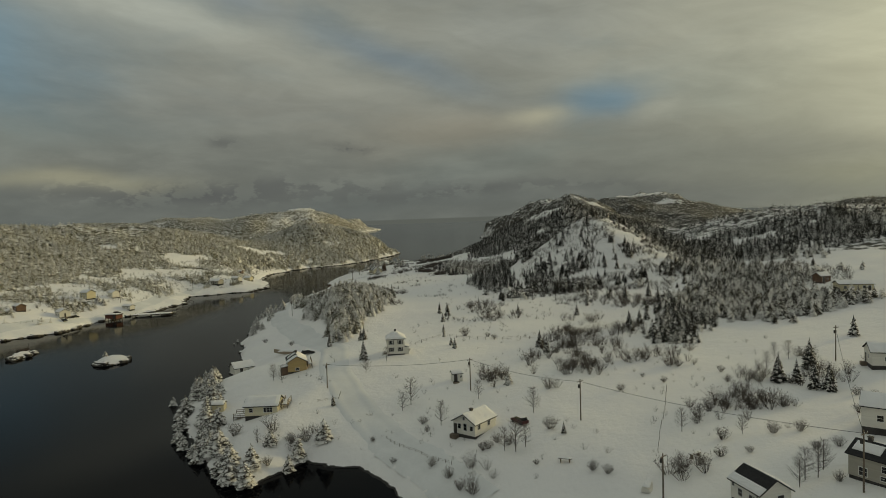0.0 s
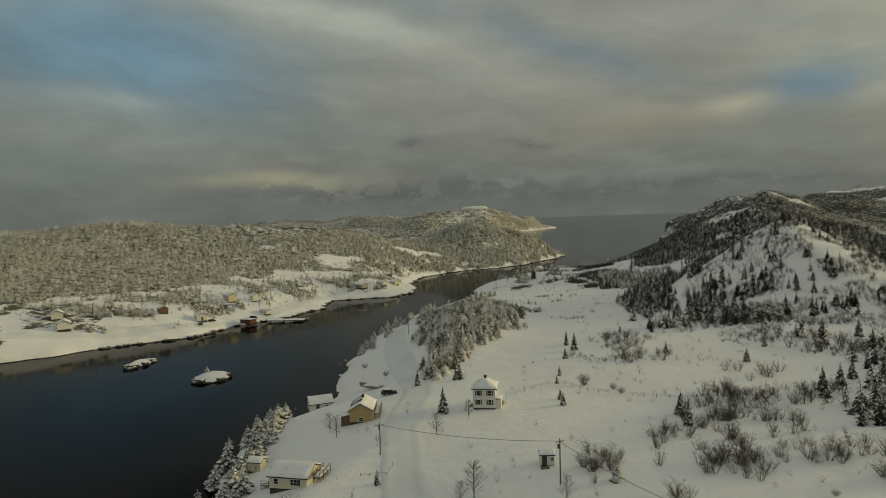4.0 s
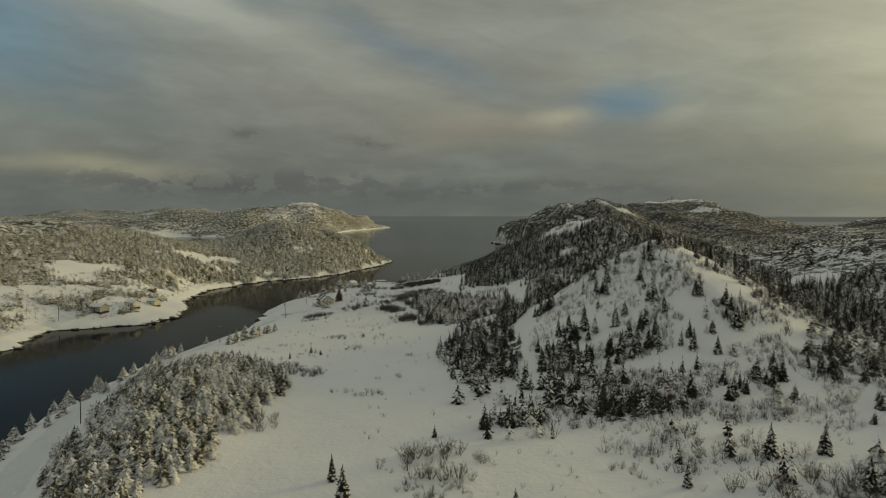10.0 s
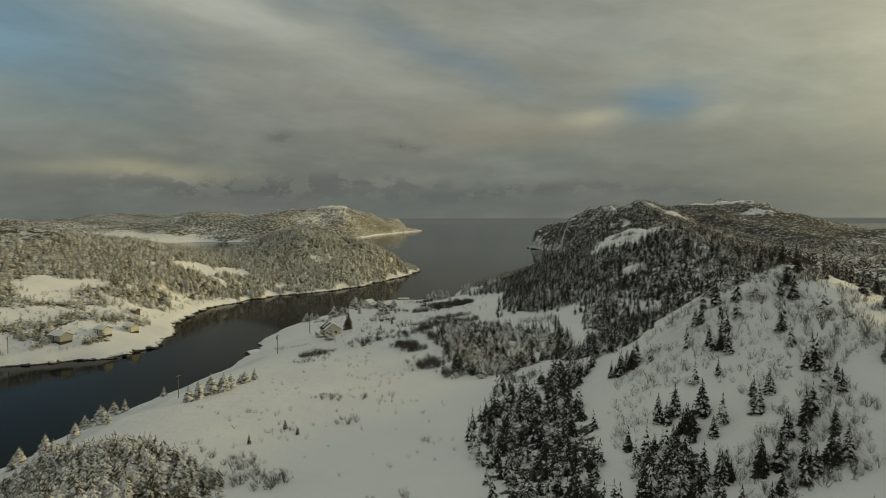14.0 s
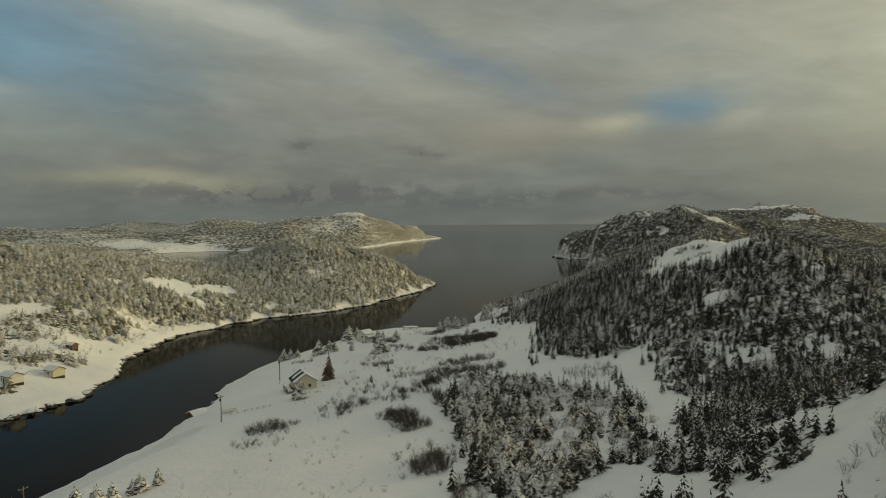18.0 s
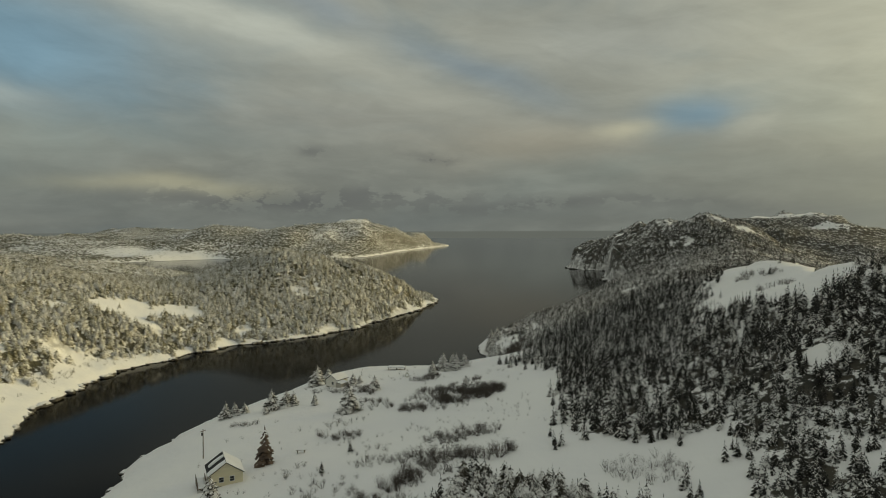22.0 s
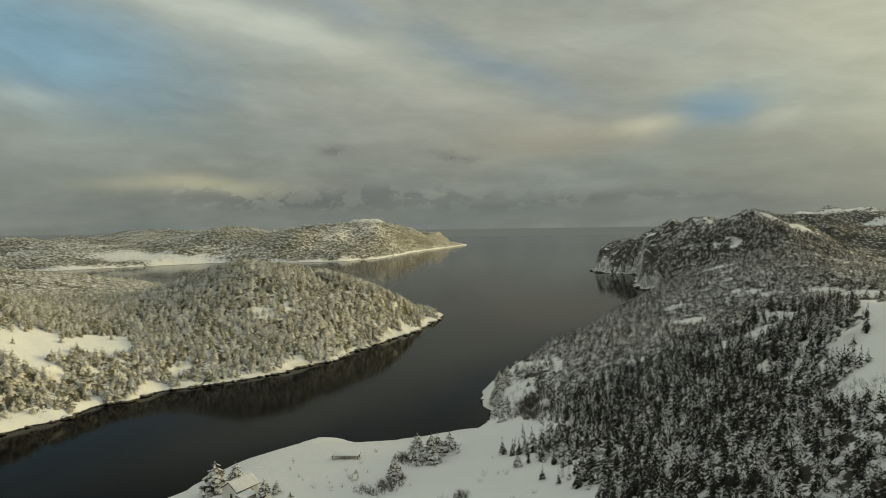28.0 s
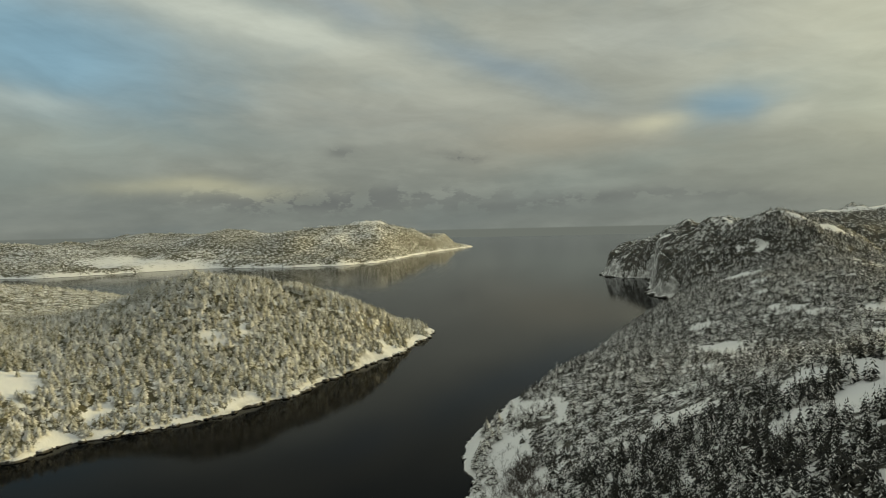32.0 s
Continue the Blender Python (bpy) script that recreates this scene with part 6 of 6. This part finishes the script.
bushes("alder_thicket", "tall bare alders on the west edge of the copse", [(-6, 501, 4, 6), (-5, 461, 4, 6), (-2, 480, 4, 6), (0, 515, 7, 3), (12, 516, 7, 3), (-8, 470, 4, 4), (3, 434, 4, 5)], 1.5, 1.8, 3.4, MAT_TWIG, BUSHES)
bushes("hill_scrub", "frosted grey brush in the gaps of the copse", [(33, 474, 4, 8), (30, 458, 4, 8), (28, 442, 5, 9), (40, 440, 6, 8), (42, 462, 5, 8), (44, 501, 9, 6)], 1.3, 1.2, 2.6, MAT_TWIG_GREY, SPRIGS)
bushes("low_scrub", "small tufts of bare brush across the snowy meadow", [(-22, 495, 20, 30), (5, 545, 26, 22), (-30, 540, 24, 24), (20, 555, 20, 14), (-20, 430, 18, 30)], 0.16, 0.5, 1.3, MAT_TWIG, SPRIGS)
bushes("hill_scrub", "grey frosted brush on the strip above the narrows", [(12, 690, 7, 22), (14, 740, 6, 22), (24, 712, 5, 12), (74, 646, 12, 6)], 0.9, 0.9, 2.4, MAT_TWIG_GREY, SPRIGS)
BUSH_MESHES = [mesh_from("crown", v, f, [MAT_TWIG]) for v, f in [twig_arrays(fine_rng, 60, 0.66, 8, 0.008) for i in range(4)]]
BUSH_SPOTS = [(22, 142, 3.0), (11, 140, 2.2), (9, 138, 2.0), (26, 124, 2.0), (28, 122, 1.8), (17, 129, 1.2), (41, 159, 1.8), (49, 168, 1.2), (52, 162, 1.6), (54, 142, 3.0), (49, 136, 1.8), (50, 127, 2.6), (39, 118, 3.2), (43, 119, 2.0), (47, 121, 2.2),
              (59, 127, 2.4), (64, 127, 2.4), (62, 119, 1.6), (78, 132, 2.0), (84, 142, 2.0), (85, 138, 2.2), (52, 121, 1.4), (66, 119, 2.0), (59, 108, 1.8), (65, 158, 2.0), (67, 166, 1.8), (-47, 160, 3.2), (-33, 155, 2.6), (-30, 156, 2.8), (-36, 146, 2.2), (-4, 157, 2.2), (-3, 153, 1.6),
              (-2, 137, 2.0), (1, 131, 2.4), (3, 127, 2.4), (5, 125, 2.2), (-15, 154, 1.4), (-10, 143, 1.4), (8, 138, 2.0), (13, 138, 2.2), (11, 177, 3.0), (13, 176, 2.6), (16, 176, 2.4), (9, 226, 3.4), (16, 222, 1.8), (18, 219, 1.8), (-9, 208, 1.4), (-54, 252, 2.0), (-68, 269, 2.0)]
for x, y, h in BUSH_SPOTS:
    ob = thing("bush", x, y, fine_rng.uniform(0, 360), None, "leafless brown bush standing in snow", "bush", "single bushes")
    ob.matrix_basis = ob.matrix_basis @ Matrix.Diagonal((h, h, h, 1))
    p = new("crown", BUSH_MESHES[int(fine_rng.integers(4))])
    p.parent = ob


def rock_arrays(rng):
    bm = bmesh.new()
    bmesh.ops.create_icosphere(bm, subdivisions=2, radius=1.0)
    v = np.array([tuple(p.co * (1 + 0.5 * (rng.random() - 0.5))) for p in bm.verts]) * np.array((1, 0.8, 0.55))
    bm.verts.index_update()
    f = np.array([[p.index for p in q.verts] for q in bm.faces])
    bm.free()
    return v, f


def make_snowy_rock():
    m, gr = material("snow_capped_rock")
    geo = gr.node("ShaderNodeNewGeometry")
    up = gr.node("ShaderNodeSeparateXYZ", {}, Vector=geo.outputs["Normal"]).outputs[2]
    n = gr.noise(geo.outputs["Position"], 1.3, 5.0, 0.65)
    rock = gr.mix(gr.ramp(n, 0.35, 0.65), (0.025, 0.024, 0.022, 1), (0.12, 0.11, 0.095, 1))
    finish(gr, gr.mix(gr.ramp(gr.math("ADD", up, gr.math("MULTIPLY", n, 0.7)), 1.05, 1.3), rock, SNOW), 0.8, bumped(gr, n, 0.5, 0.1))
    return m


MAT_SNOWROCK = make_snowy_rock()
ROCKS = [rock_arrays(fine_rng) for i in range(5)]


def shore_rocks(name, label, coast, first, last, gap, low, high):
    xs = []
    for (ax, ay), (bx, by) in list(zip(coast, coast[1:]))[first:last]:
        n = max(1, int(math.hypot(bx - ax, by - ay) / gap))
        t = fine_rng.random(n)
        xs.append(np.stack([ax + (bx - ax) * t + fine_rng.normal(0, 2.0, n), ay + (by - ay) * t + fine_rng.normal(0, 2.0, n)], 1))
    xy = np.concatenate(xs)
    e, w, f, isl = lands(xy[:, 0], xy[:, 1])
    d = np.maximum(np.maximum(e, w), f)
    # slide each stone to the water's edge
    for k in range(3):
        h = 0.5
        gx = (np.maximum.reduce(lands(xy[:, 0] + h, xy[:, 1])[:3]) - d) / h
        gy = (np.maximum.reduce(lands(xy[:, 0], xy[:, 1] + h)[:3]) - d) / h
        g2 = np.maximum(np.hypot(gx, gy), 0.5)
        step = np.clip(0.4 - d, -4, 4)
        xy = xy + np.stack([gx / g2 * step, gy / g2 * step], 1)
        d = np.maximum.reduce(lands(xy[:, 0], xy[:, 1])[:3])
    size = low + (high - low) * fine_rng.random(len(xy)) ** 2.5
    s = np.stack([xy[:, 0], xy[:, 1], np.full(len(xy), 0.12) + fine_rng.uniform(-0.2, 0.3, len(xy)), size, fine_rng.uniform(0.9, 1.6, len(xy))], 1)
    scatter(name, label, "rocks", s, ROCKS, MAT_SNOWROCK, fine_rng, 0.0)


def islet_rocks():
    spots = []
    for cx, cy, rx, ry in ISLETS:
        n = 24
        a = fine_rng.uniform(0, 6.283, n)
        k = fine_rng.uniform(0.82, 1.03, n)
        size = fine_rng.uniform(0.5, 1.7, n) * (1.25 - 0.3 * k)
        spots.append(np.stack([cx + rx * k * np.cos(a), cy + ry * k * np.sin(a), 0.2 + (1 - k) * 4.2, size, fine_rng.uniform(0.9, 1.5, n)], 1))
    scatter("islet_rocks", "dark rocks with snow caps on the islets", "rocks", np.concatenate(spots), ROCKS, MAT_SNOWROCK, fine_rng, 0.0)


islet_rocks()
shore_rocks("shore_rocks", "dark snow-capped rocks along the eastern waterline", COAST_EAST, 9, 33, 1.8, 0.2, 1.2)
shore_rocks("shore_rocks", "dark snow-capped rocks along the western headland", COAST_WEST, 3, 23, 1.2, 0.3, 2.2)
shore_rocks("shore_rocks", "rocks at the foot of the far cliffs", COAST_EAST, 33, 43, 3.0, 1.0, 5.5)
